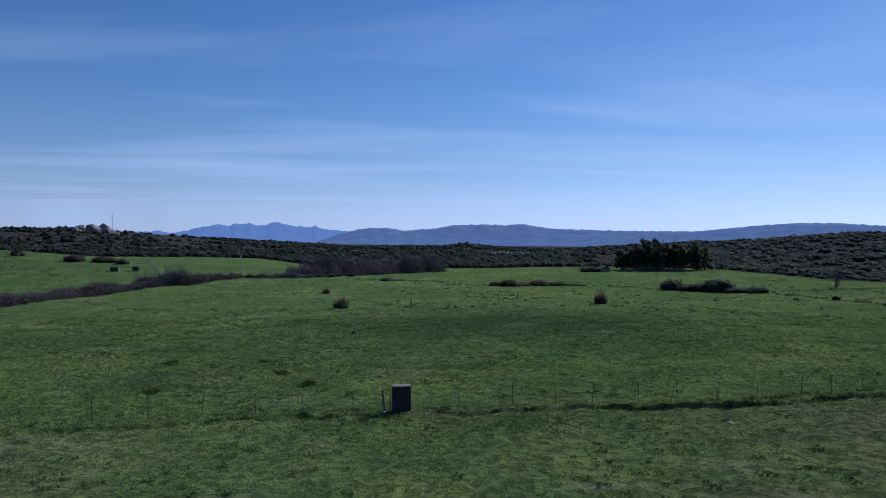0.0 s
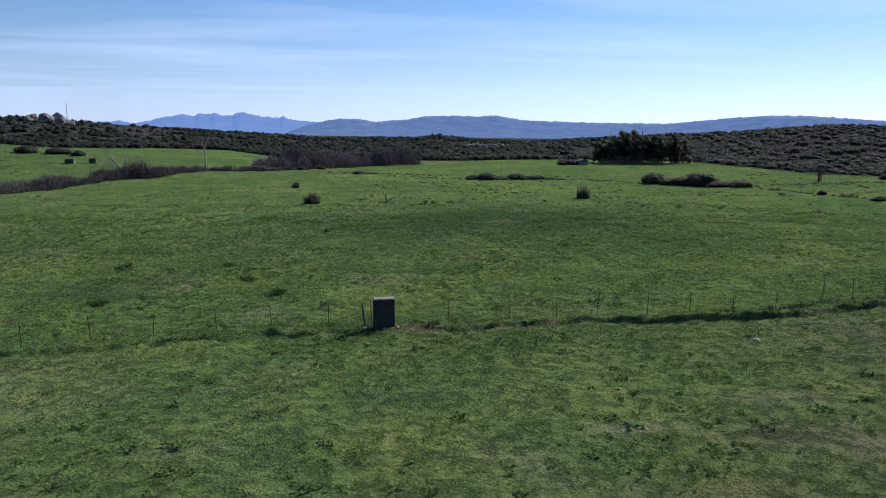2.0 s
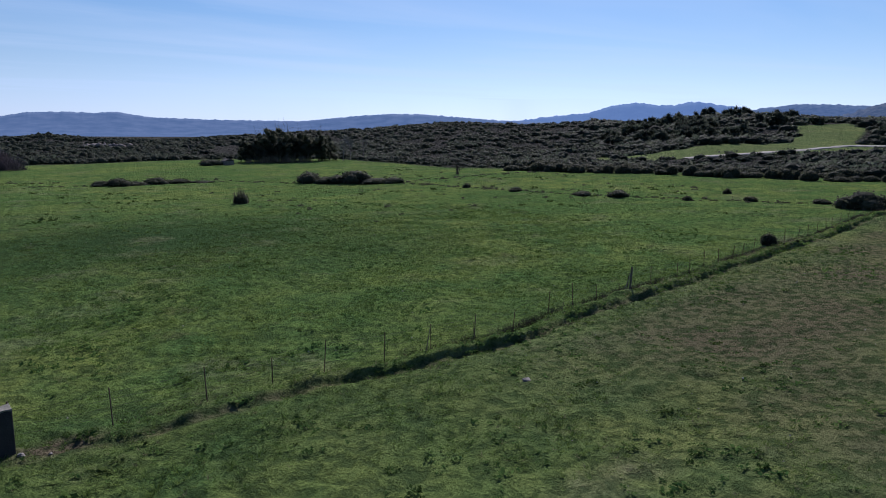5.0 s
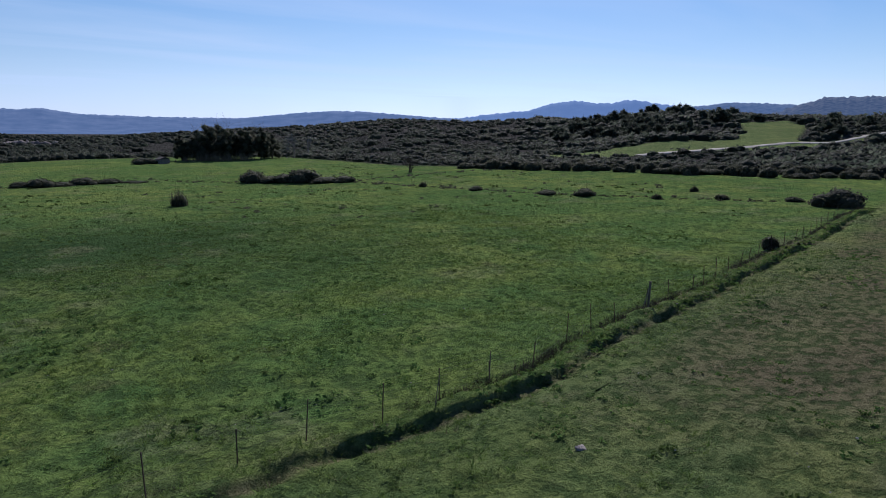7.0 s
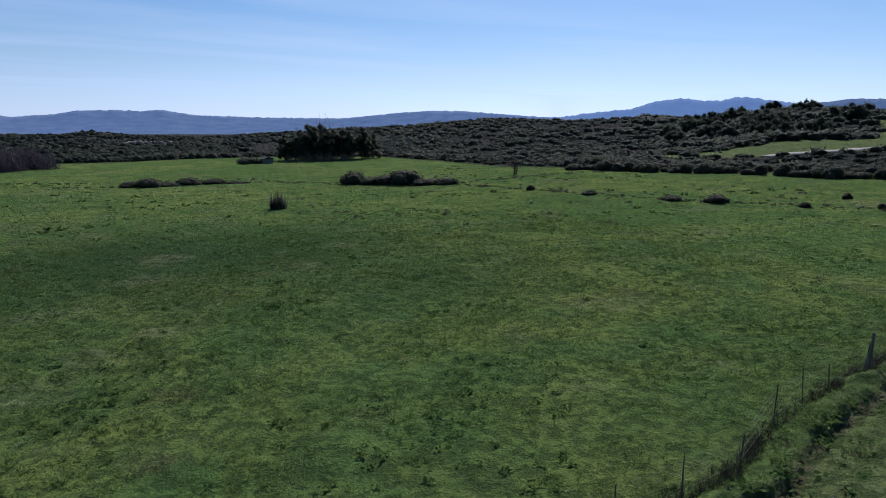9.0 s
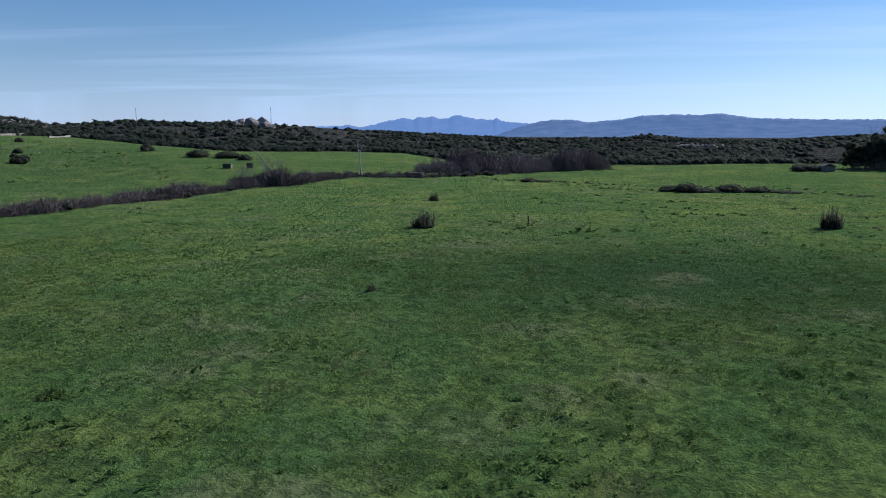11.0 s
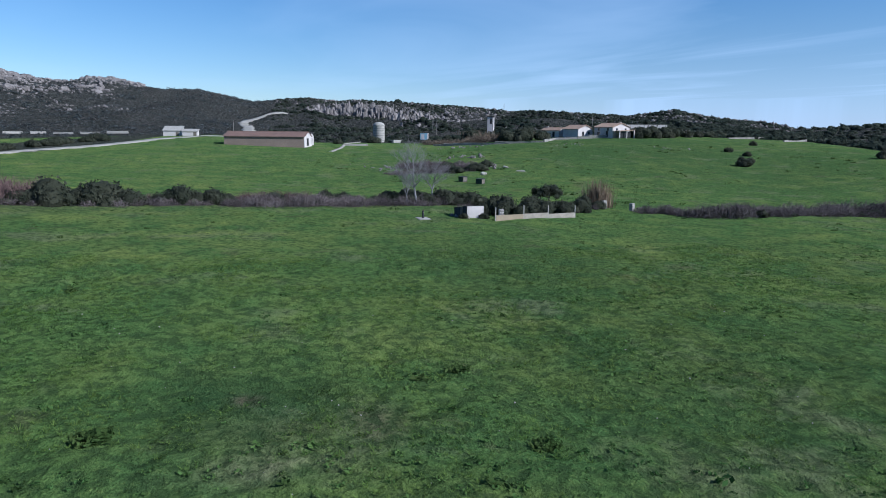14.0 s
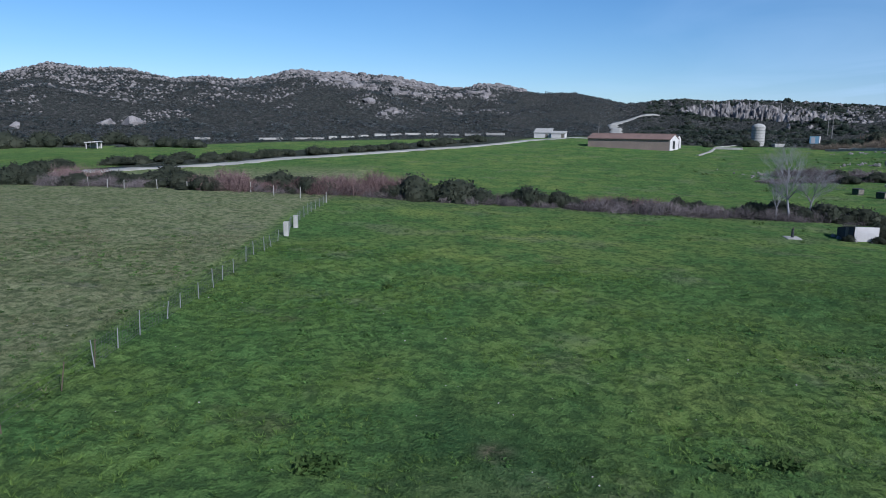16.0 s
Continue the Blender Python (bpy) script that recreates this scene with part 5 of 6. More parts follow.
for x, y in ends:
    part("post", box((0.12, 0.12, 2.0), (0, 0, -0.15), 0.01), PALE_CONCRETE, wall).matrix_basis = pose(x + 0.03, y, float(land(x, y)), 0, random.Random(int(y)).uniform(-3, 3), 0)
for k, (x, y, h) in enumerate(((-94.6, 113.0, 1.3), (-90.6, 115.6, 1.2))):
    root = tagged(thing("stone_pillar", x, y, 20 * k), "short pale stone gate pillar by the stream", "pillar", "pillars at the stream gap")
    bm = bmesh.new()
    for i in range(4):
        box((0.66 - 0.06 * (i % 2), 0.6, h / 4), (0.02 * (i % 3 - 1), 0.02 * (i % 2), h / 4 * i - 0.05), 0.04, bm, wear=0.0)
    part("stones", bm, PALE_CONCRETE, root)
# standpipe on its slab
root = tagged(thing("standpipe", -83.9, 78.7, 0), "dark water standpipe on a pale concrete slab", "standpipe")
part("slab", box((2.1, 1.5, 0.14), (0, 0, -0.04), 0.03, wear=0.01), PALE_CONCRETE, root, "pale concrete slab")
part("pipe", rod((0, 0, 0.1), (0, 0, 1.05), 0.16, 0.13, 10), DARK_PAINT_AND_SHADE, root)
part("tap", rod((0, 0, 1.05), (0.05, 0.1, 1.22), 0.09, 0.05, 8), STEEL, root)
part("spout", rod((0.1, 0, 0.85), (0.42, 0, 0.8), 0.04, 0.035, 7), STEEL, root)
# stake far out in the pasture
root = tagged(thing("marker_post", -5.8, 129.3, 0), "short dark wooden marker post in the pasture", "post")
part("shaft", box((0.2, 0.2, 1.15), (0, 0, -0.2), 0.03, turn=(2, -3, 0)), OLD_WOOD, root)
# dark feed boxes in the upper fields
for x, y, w, h, t in ((-97, 205.6, 2.2, 1.1, 10), (-92.4, 209.0, 1.6, 1.3, 30), (-146, 107.5, 1.6, 1.0, 20), (-141, 109.8, 1.6, 1.05, 35)):
    root = tagged(thing("feed_box", x, y, t), "dark green sheet-metal feed box standing on grass", "box", "feed boxes in the upper field")
    part("body", box((w, 1.3, h), (0, 0, 0.12), 0.03), GREEN_BOX, root)
    part("lid", box((w + 0.12, 1.42, 0.07), (0, 0, h + 0.12), 0.015, turn=(3, 0, 0)), DARK_PAINT_AND_SHADE, root)
    part("end_panel", box((0.03, 1.1, h * 0.85), (w / 2 + 0.02, 0, 0.2), 0.005), OLD_WOOD, root, "faded tan end panel")
    for sx in (-1, 1):
        part("runner", box((0.12, 1.3, 0.16), (sx * (w / 2 - 0.15), 0, -0.04), 0.01), OLD_WOOD, root)
# stone hide at the edge of the far field
root = tagged(thing("stone_hut", 56.5, 243.2, 15), "small grey stone hut half hidden by bushes", "hut")
part("wall", box((3.2, 2.6, 1.5), (0, 0, -0.2), 0.08, wear=0.05, seed=3), GRANITE, root)
part("roof", prism([(-1.8, 1.3), (1.8, 1.3), (0, 2.0)], 2.9), CONCRETE, root)

# ---- the farm
def gable_house(name, x, y, turn, wide, deep, eave, ridge, wall, roof, label, category, windows=(), doors=(), chimney=None, over=0.35, z=None):
    """Gables at local -y and +y. windows: (face, along, sill, width, height); doors: (face, along, width, height)."""
    root = tagged(thing(name, x, y, turn, z), label, category)
    h = wide / 2
    body = part("wall", prism([(-h, -0.6), (h, -0.6), (h, eave), (0, ridge), (-h, eave)], deep), wall, root)
    rise = (ridge - eave) / h
    for s in (-1, 1):
        e = h + over
        lo = eave - rise * over
        prof = [(0, ridge + 0.03), (s * e, lo + 0.03), (s * e, lo + 0.17), (0, ridge + 0.2)]
        slope = part("roof", prism(prof, deep + 2 * over), roof, root)
        bm = bmesh.new()
        n = max(4, int(deep / 0.9))
        for k in range(n + 1):
            yy = -deep / 2 - over + 0.05 + (deep + 2 * over - 0.1) * k / n
            rod((s * 0.1, yy, ridge + 0.18), (s * e, yy, lo + 0.17), 0.07, None, 5, bm)
        part("tile_rolls", bm, roof, slope)
    part("ridge", rod((0, -deep / 2 - over, ridge + 0.2), (0, deep / 2 + over, ridge + 0.2), 0.12, None, 6), roof, root)
    def on(face, q, z0, w, hh, d):
        if face in "ew":
            s = 1 if face == "e" else -1
            return (d, w, hh), (s * h, q, z0)
        s = 1 if face == "n" else -1
        return (w, d, hh), (q, s * deep / 2, z0)
    for face, q, sill, w, hh in windows:
        size, at = on(face, q, sill, w, hh, 0.08)
        win = part("window", box(size, at, 0.0), GLASS, root, "dark window")
        size, at = on(face, q, sill - 0.1, w + 0.3, 0.1, 0.28)
        part("sill", box(size, at, 0.01), PALE_CONCRETE, win)
        size, at = on(face, q, sill, 0.06, hh, 0.14)
        part("mullion", box(size, at, 0.0), OLD_WOOD, win)
    for face, q, w, hh in doors:
        size, at = on(face, q, 0.0, w, hh, 0.1)
        part("door", box(size, at, 0.0), DARK_OPENING, root, "dark doorway")
    if chimney:
        cx, cy, ch = chimney
        c = part("chimney", box((0.7, 0.7, ch), (cx, cy, ridge - 0.6), 0.03), wall, root)
        part("cap", box((0.9, 0.9, 0.12), (cx, cy, ridge - 0.6 + ch), 0.02), roof, c)
    return root


gable_house("barn", -246.8, 72.8, -24, 9.0, 28.0, 3.0, 4.5, BARN_WALL, ROOF_RED, "long low barn with a red-brown roof and pale gable", "barn")
root = tagged(thing("barn_gable", -246.8, 72.8, -24), "whitewashed gable front of the long barn with a tall doorway", "barn front")
bm = prism([(-4.5, -0.5), (4.5, -0.5), (4.5, 3.05), (0, 4.65), (-4.5, 3.05)], 0.18, at=(0, 14.1, 0))
part("wall", bm, WHITEWASH, root)
part("door", box((2.2, 0.06, 2.5), (0.6, 14.22, 0)), DARK_OPENING, root, "tall grey doorway")
gable_house("outbuilding", -251.6, 83.6, -24, 5.6, 10.0, 3.1, 4.4, WHITEWASH, CONCRETE, "small whitewashed outbuilding with a grey gable roof", "outbuilding", doors=[("n", 0, 1.6, 2.4), ("e", 0, 1.2, 2.2)])
root = tagged(thing("yard_wall", -249, 104, -10), "low grey yard wall beside the outbuilding", "wall")
part("panel", box((0.25, 9, 0.95), (0, 0, -0.3), 0.02, wear=0.04), PALE_CONCRETE, root)
# store sheds south of the barn
for x, y, t, w, d, h0, h1, label in ((-318, 39.6, -10, 5, 7.4, 3.9, 2.2, "grey lean-to store shed with a steep roof"), (-312, 46.6, -10, 4, 6.0, 2.6, 1.8, "low white lean-to shed beside the store")):
    root = tagged(thing("lean_to", x, y, t), label, "shed")
    part("wall", prism([(-w / 2, -0.6), (w / 2, -0.6), (w / 2, h1), (-w / 2, h0)], d), WHITEWASH, root)
    part("roof", prism([(-w / 2 - 0.3, h0 + 0.1), (w / 2 + 0.3, h1 - 0.1), (w / 2 + 0.3, h1 + 0.06), (-w / 2 - 0.3, h0 + 0.26)], d + 0.6), PALE_CONCRETE, root)
    part("door", box((0.1, 1.2, 1.6), (w / 2, 2.0, 0)), OLD_WOOD, root)
# silo
root = tagged(thing("silo", -281, 120.5, 0), "pale round concrete silo with a domed cap", "silo")
bm = bmesh.new()
bmesh.ops.create_cone(bm, cap_ends=True, segments=32, radius1=2.4, radius2=2.35, depth=7.2, matrix=Matrix.Translation((0, 0, 3.2)))
part("body", bm, PALE_CONCRETE, root)
bm = bmesh.new()
for k in range(7):
    bmesh.ops.create_cone(bm, cap_ends=True, segments=32, radius1=2.45, radius2=2.45, depth=0.08, matrix=Matrix.Translation((0, 0, 0.7 + k)))
part("hoops", bm, CONCRETE, root)
bm = bmesh.new()
bmesh.ops.create_uvsphere(bm, u_segments=24, v_segments=10, radius=2.45, matrix=Matrix.Translation((0, 0, 6.7)) @ Matrix.Diagonal((1, 1, 0.62, 1)))
part("dome", bm, PALE_CONCRETE, root)
root = tagged(thing("trough", -276, 126.5, 20), "low concrete trough beside the silo", "trough")
part("basin", box((2.2, 4.0, 1.3), (0, 0, -0.2), 0.05), PALE_CONCRETE, root)
# tower
root = tagged(thing("transformer_tower", -330, 191, -30), "square white tower with a flat cap and tall slot", "tower")
part("shaft", box((3.2, 3.2, 9.2), (0, 0, -1), 0.05), WHITEWASH, root)
part("cap", box((3.8, 3.8, 0.35), (0, 0, 8.2), 0.04), CONCRETE, root)
part("slot", box((0.1, 0.9, 2.6), (1.6, 0.3, 4.8)), DARK_OPENING, root)
part("slot", box((0.9, 0.1, 2.6), (0.0, -1.6, 4.8)), DARK_OPENING, root)
# farmhouse and its neighbour
root = gable_house("farmhouse", -224.0, 195.5, -75, 9.0, 9.0, 3.5, 4.9, WHITEWASH, ROOF_TAN, "two-storey whitewashed farmhouse with tan tiled roof", "house", windows=[("n", -2.3, 2.3, 0.9, 0.9), ("n", 2.3, 2.3, 0.9, 0.9), ("n", -2.3, 0.6, 1.1, 1.2), ("e", -2.4, 2.3, 0.9, 0.9), ("e", 2.2, 2.3, 0.9, 0.9), ("e", -2.4, 0.5, 1.3, 1.4)], doors=[("e", 1.8, 1.1, 2.2)], chimney=(-1.5, 2.5, 1.1))
porch = part("porch_roof", prism([(-3.9, 2.5), (4.4, 2.1), (4.4, 2.25), (-3.9, 2.7)], 3.0, at=(0, 6.2, 0)), ROOF_TAN, root, "tiled porch roof")
for q in (-3.6, 0.4, 4.1):
    part("pillar", box((0.35, 0.35, 2.9), (q, 7.5, -0.4), 0.02), WHITEWASH, porch)
# flat dark panel stands for the dim space under the porch roof
part("porch_shade", box((6.8, 0.08, 2.2), (0.2, 6.6, -0.2), 0.01), DARK_OPENING, root, "dark panel in place of the shade under the porch")
gable_house("cottage", -232.5, 186.0, -75, 7.5, 8.0, 3.0, 4.4, WHITEWASH, ROOF_TAN, "single-storey whitewashed cottage with a pale gable", "house", windows=[("n", -1.8, 1.1, 0.9, 1.0)], doors=[("n", 1.2, 1.0, 2.1)])
gable_house("cottage_wing", -242.0, 181.0, -60, 5.5, 8.0, 2.5, 3.5, WHITEWASH, ROOF_TAN, "low tiled wing of the whitewashed cottage", "house", windows=[("e", -3, 1.0, 0.9, 1.0)], doors=[("e", 1.5, 1.0, 2.0)], chimney=(0, -3, 1.3))
gable_house("long_shed", -246.0, 224.5, -35, 8.0, 17.5, 2.6, 3.9, PALE_CONCRETE, PALE_CONCRETE, "long shed with a grey roof behind the house", "shed")
root = tagged(thing("tank_container", -300, 146, -25), "faded pale blue container beside dark scrub", "container")
part("body", box((2.4, 3.4, 2.9), (0, 0, 0), 0.06), BLUE_PAINT, root)
part("frame", box((2.5, 0.12, 3.0), (0, 1.72, -0.04), 0.01), WHITEWASH, root)
part("door", box((0.06, 1.4, 2.3), (1.2, -0.4, 0.2)), WHITEWASH, root)
# rubbed walls round the farm
for a, b, h in (((-221, 193), (-226, 173), 0.9), ((-219, 165), (-228, 150), 0.7), ((-228, 150), (-246, 133), 0.6), ((-226, 173), (-219, 165), 1.0), ((-222, 247), (-228, 270), 0.6), ((-205, 258), (-220, 289), 0.6)):
    cx, cy = (a[0] + b[0]) / 2, (a[1] + b[1]) / 2
    L = math.hypot(b[0] - a[0], b[1] - a[1])
    root = tagged(thing("field_wall", cx, cy, math.degrees(math.atan2(-(b[0] - a[0]), b[1] - a[1]))), "low pale field wall near the farmhouse", "wall", "walls round the farm")
    n = max(2, round(L / 4))
    for k in range(n):
        q = (k + 0.5) / n - 0.5
        up = float(land(cx + (b[0] - a[0]) * q, cy + (b[1] - a[1]) * q)) - float(land(cx, cy))
        part("stonework", box((0.5, L / n - 0.02, h + 0.5 + 0.25 * math.sin(7 * k + L)), (0, q * L, up - 0.5), 0.06, wear=0.1, seed=k + int(L)), RUBBLE, root)
# the broken line of pale wall above the road, in lengths
g = random.Random(9)
for k, (ax, ay, bx, by) in enumerate(((-294, -116, -296.5, -110), (-304, -90, -307.5, -79.5), (-311, -75, -316.5, -62.5), (-319, -61.2, -322.5, -58.5), (-325, -57, -329, -52), (-331, -50.5, -334.5, -46.5), (-337, -44, -341, -39.6), (-343, -37.5, -347, -33), (-348, -31, -351, -24), (-351, -21, -352, -15), (-352, -12, -351, -4), (-351, -1, -350, 7), (-350, 10, -349, 19))):
    L = math.hypot(bx - ax, by - ay)
    root = tagged(thing("field_wall", (ax + bx) / 2, (ay + by) / 2, math.degrees(math.atan2(ax - bx, by - ay))), "length of pale rendered field wall below the rocky hill", "wall", "walls below the hill")
    part("stonework", box((0.5, L, g.uniform(1.35, 1.7)), (0, 0, -0.6), 0.04, wear=0.14, seed=k), PALE_CONCRETE, root)
root = tagged(thing("open_hut", -243, -129, 20), "small white open-sided hut on the far meadow", "hut")
part("roof", box((6, 5, 0.3), (0, 0, 2.4), 0.04, turn=(4, 0, 0)), WHITEWASH, root)
for sx in (-1, 1):
    for sy in (-1, 1):
        part("post", box((0.3, 0.3, 2.8), (sx * 2.4, sy * 2.0, -0.4)), WHITEWASH, root)
part("back_wall", box((0.2, 4.4, 2.4), (-2.7, 0, -0.3)), PALE_CONCRETE, root)

# poles and masts
def pole(name, x, y, tall, radius, label, arm=True, material=None):
    root = tagged(thing(name, x, y, 30), label, "pole", "poles and masts")
    part("shaft", rod((0, 0, -0.5), (0, 0, tall), radius, radius * 0.7, 7), material or BARK, root)
    if arm:
        part("crossarm", rod((-0.8, 0, tall - 0.4), (0.8, 0, tall - 0.4), 0.06, None, 5), OLD_WOOD, root)
    return root


for x, y, h in ((-196, 412, 11), (-256, 372, 10), (-330, 250, 6), (-480, 264, 7)):
    pole("radio_mast", x, y, h, 0.16, "thin grey mast on the scrub-covered ridge", False)
for x, y, h in ((-318, 187, 10.5), (-352, 167, 15), (-262, 62, 7.5), (-300, 152, 11)):
    pole("power_pole", x, y, h, 0.16, "wooden power pole near the farm")

# ---- rocks
for k, (x, y, s, t, z) in enumerate(((-208, 396, 4.2, 5.6, -0.8), (-199, 396, 4.8, 6.0, -0.6), (-189.5, 393, 5.8, 4.8, -1.2), (-195, 401, 4.2, 6.4, -0.2), (-184, 389, 3.4, 2.6, -0.6))):
    ob = mesh_of("boulder", *strewn(rocks_large, np.random.default_rng(500 + k), [0], [0], [s], [t], z=np.array([z])), GRANITE)
    ob.matrix_basis = pose(x, y, float(land(x, y)))
    tagged(ob, "large rounded pale granite boulder on the scrubby hilltop", "boulder", "boulders on the hilltop")
g = np.random.default_rng(510)
CRAG_R, CRAG_H = 560.0, 11.0
# crag of upright granite blades behind the silo
n = 1250
a = g.uniform(66.0, 81.5, n)
r = CRAG_R + g.normal(0, 11, n) - np.where(a < 74.5, g.uniform(0, 110, n), 0)
x, y = HUB[0] - np.sin(np.radians(a)) * r, HUB[1] + np.cos(np.radians(a)) * r
env = np.interp(a, [66, 70, 73, 75, 79, 80.5, 81.5], [0.2, 0.35, 0.6, 1.0, 1.0, 0.7, 0.3])
tagged(mesh_of("granite_crag", *strewn(rocks_crag, g, x, y, g.uniform(0.45, 2.1, n), (1.0 + g.beta(1.3, 1.7, n) * (CRAG_H - 1.0)) * env, 0.8), GRANITE), "crag of upright pale granite blades behind the farm", "crag", kind="stuff")
# broken rock over the hillsides, thick where the hill is stony
def stony(n, seed, a0, a1, lo, hi, cut, smin, smax, name, label, shapes):
    g = np.random.default_rng(seed)
    x, y, a, s = maquis(n, lo, hi, seed, a0, a1)
    k = np.array([noise.noise(Vector((p / 38, q / 38, 3.1))) + 0.5 * noise.noise(Vector((p / 13, q / 13, 7.7))) for p, q in zip(x, y)])
    rocky = np.interp(a, [60, 83, 86, 93, 94.5, 113.5, 115, 117.5, 131, 134], [0, 0, -0.7, -0.7, 0.22, 0.22, -0.25, 0.2, 0.2, -0.2])
    keep = k + 1.3 * (s - 0.6) + rocky > cut
    keep &= g.uniform(0, 1, len(x)) < 0.62
    x, y, k, s = x[keep], y[keep], k[keep], s[keep]
    size = smin + (smax - smin) * g.beta(1.2, 3.2, len(x)) * (0.5 + s)
    return tagged(mesh_of(name, *strewn(shapes, g, x, y, size, size * g.uniform(0.7, 1.5, len(x)), 0.3), GRANITE), label, "rocks", kind="stuff")


stony(24000, 521, 86, 142, 0.2, 1.02, 0.12, 0.3, 1.9, "hillside_rocks", "pale granite outcrops covering the high hillside", rocks_small)
stony(9000, 522, 84, 142, 0.0, 1.0, 0.38, 0.4, 1.5, "scattered_rocks", "scattered pale rocks in the hillside scrub", rocks_small)
stony(11000, 523, 44, 84, 0.12, 1.0, 0.02, 0.4, 1.7, "stony_slope", "grey stones among low scrub above the farm", rocks_small)
stony(700, 524, -60, 44, 0.2, 0.9, 0.6, 0.5, 1.4, "stony_scrub", "few pale stones among dark scrub", rocks_small)
# larger fissured outcrops among them
g = np.random.default_rng(526)
x, y, a, s = maquis(5200, 0.3, 0.99, 526, 93.5, 132)
k = np.array([noise.noise(Vector((p / 38, q / 38, 3.1))) + 0.5 * noise.noise(Vector((p / 13, q / 13, 7.7))) for p, q in zip(x, y)])
keep = (k + 1.1 * (s - 0.6) > 0.34) & ((a < 114) | (a > 117)) & (g.uniform(0, 1, len(x)) < 0.5)
x, y = x[keep], y[keep]
size = g.uniform(1.6, 4.6, len(x))
tagged(mesh_of("outcrops", *strewn(rocks_crag, g, x, y, size, size * g.uniform(0.5, 1.0, len(x)), 0.6), GRANITE), "large fissured granite outcrops high on the hill", "rocks", kind="stuff")
# rock heaps in the upper field
def heap(cx, cy, w, d, n, smin, smax, seed, label):
    g = np.random.default_rng(seed)
    x, y = cx + g.normal(0, w, n), cy + g.normal(0, d, n)
    v, f = strewn(rocks_small, g, x, y, g.uniform(smin, smax, n), g.uniform(smin, smax, n), 0.1)
    z = float(land(cx, cy))
    ob = mesh_of("rock_heap", v - [cx, cy, z], f, GRANITE, True)
    ob.matrix_basis = pose(cx, cy, z)
    return tagged(ob, label, "rocks", kind="stuff")


heap(-176, 98, 3, 5, 34, 0.12, 0.7, 531, "long heap of grey fieldstones in the green field")
heap(-172, 118, 3, 5, 50, 0.3, 0.9, 532, "heap of pale stones with scrub in the green field")
heap(-196, 130, 3.5, 4.5, 20, 0.2, 1.0, 533, "row of pale stones at the upper edge of the field")
heap(-228, 143, 1.5, 8, 12, 0.3, 0.8, 534, "row of pale stones below the farm")
heap(-206, 168, 2.5, 3, 14, 0.2, 0.45, 535, "scattered grey stones on the green slope")
heap(-184, 190, 3, 3.5, 12, 0.2, 0.45, 536, "few grey stones on the green slope")
heap(41, 470, 6, 4, 40, 1.2, 3.2, 537, "rocky knoll of pale granite in the scrub")
g = np.random.default_rng(540)
for k, (x, y, w, h) in enumerate(((-170, 112, 5, 2.4), (-166, 118, 6, 2.2), (-172, 124, 5, 2.0), (-178, 104, 4, 1.5), (-290, 165, 8, 4.5), (-268, 171, 7, 4.0), (-258, 178, 8, 4.5), (-252, 172, 6, 3.6), (-244, 190, 7, 4), (-219, 204.5, 9, 4.8), (-220, 210.5, 9, 4.8), (-221, 216.5, 9, 4.6), (-224, 222, 8, 4.2), (-236, 158, 8, 4.5), (-233, 163.5, 8, 4.0), (-229, 169, 7, 3.8), (-239, 167, 9, 5), (-232, 246, 8, 3.2), (-238, 256, 7, 3.0), (-163, 112, 5, 2.0), (-165, 119, 6, 2.3), (-174.6, 206.5, 3.4, 1.6), (-153, 195.6, 3.0, 1.6), (-158, 197, 2.4, 1.2), (-272, 116, 7, 3.0), (-278, 128, 5, 2.2), (-280, 150, 6, 3), (-262, 100, 5, 2.2))):
    put_bush(k, x, y, w, h, "dark rounded evergreen bush near the farm", "bushes round the farm")
EASTERN = along([(-150, -37), (-185, -29), (-215, -14), (-250, 4), (-290, 18)], 6.5, g, 2.2)
for k, (x, y) in enumerate(EASTERN):
    put_bush(k, x, y, float(g.uniform(4, 8)), float(g.uniform(1.8, 3.0)), "dark rounded bush beside the gravel road", "bushes beside the road")
# pale bare track up the hill behind the barn
for k, (x, y, w, h) in enumerate(((-143, -47, 9, 2.3), (-150, -46, 7, 2.2), (-157, -45, 6, 1.8), (-168, -46, 7, 2.2), (-175, -42, 6.5, 1.7), (-177, -33, 6.4, 1.9), (-188, -30, 8, 2.3), (-118, -46, 6, 2.4), (-128, -50, 7, 2.2))):
    put_bush(k + 5, x, y, w, h, "dark rounded bush between the stream and the gravel road", "bushes beside the road")
for k, (x, y, w, h) in enumerate(((-231, -158, 15, 6.5), (-241, -149, 14, 6.8), (-252, -143, 12, 5.5), (-262, -134, 13, 5.8), (-263, -123, 13, 5.2), (-258, -108, 11, 4.6), (-250, -95, 10, 4.0), (-243, -86, 10, 3.6), (-232, -172, 12, 5.5))):
    put_bush(k + 2, x, y, w, h, "tall dark evergreen thicket behind the small meadow", "thickets behind the meadow")
for k, (x, y, w, t, turn) in enumerate(((-324, -168, 11, 5, 40), (-318, -178, 6, 4, 10), (-284, -201, 6, 4, 60), (-280, -211, 5, 3, 20))):
    ob = mesh_of("rock_slab", *strewn(rocks_large, np.random.default_rng(560 + k), [0], [0], [w * 0.6], [t], z=np.array([-0.6])), GRANITE)
    ob.matrix_basis = pose(x, y, float(land(x, y)), 0, 0, turn)
    tagged(ob, "large bare granite slab on the scrubby hillside", "rock", "bare slabs on the hillside")
build_track("road_track", HILL_TRACK, 6.0, "pale bare track climbing the scrubby hill")
build_track("road_yard", YARD_PATH, 1.0, "pale worn path from the barn down to the field")

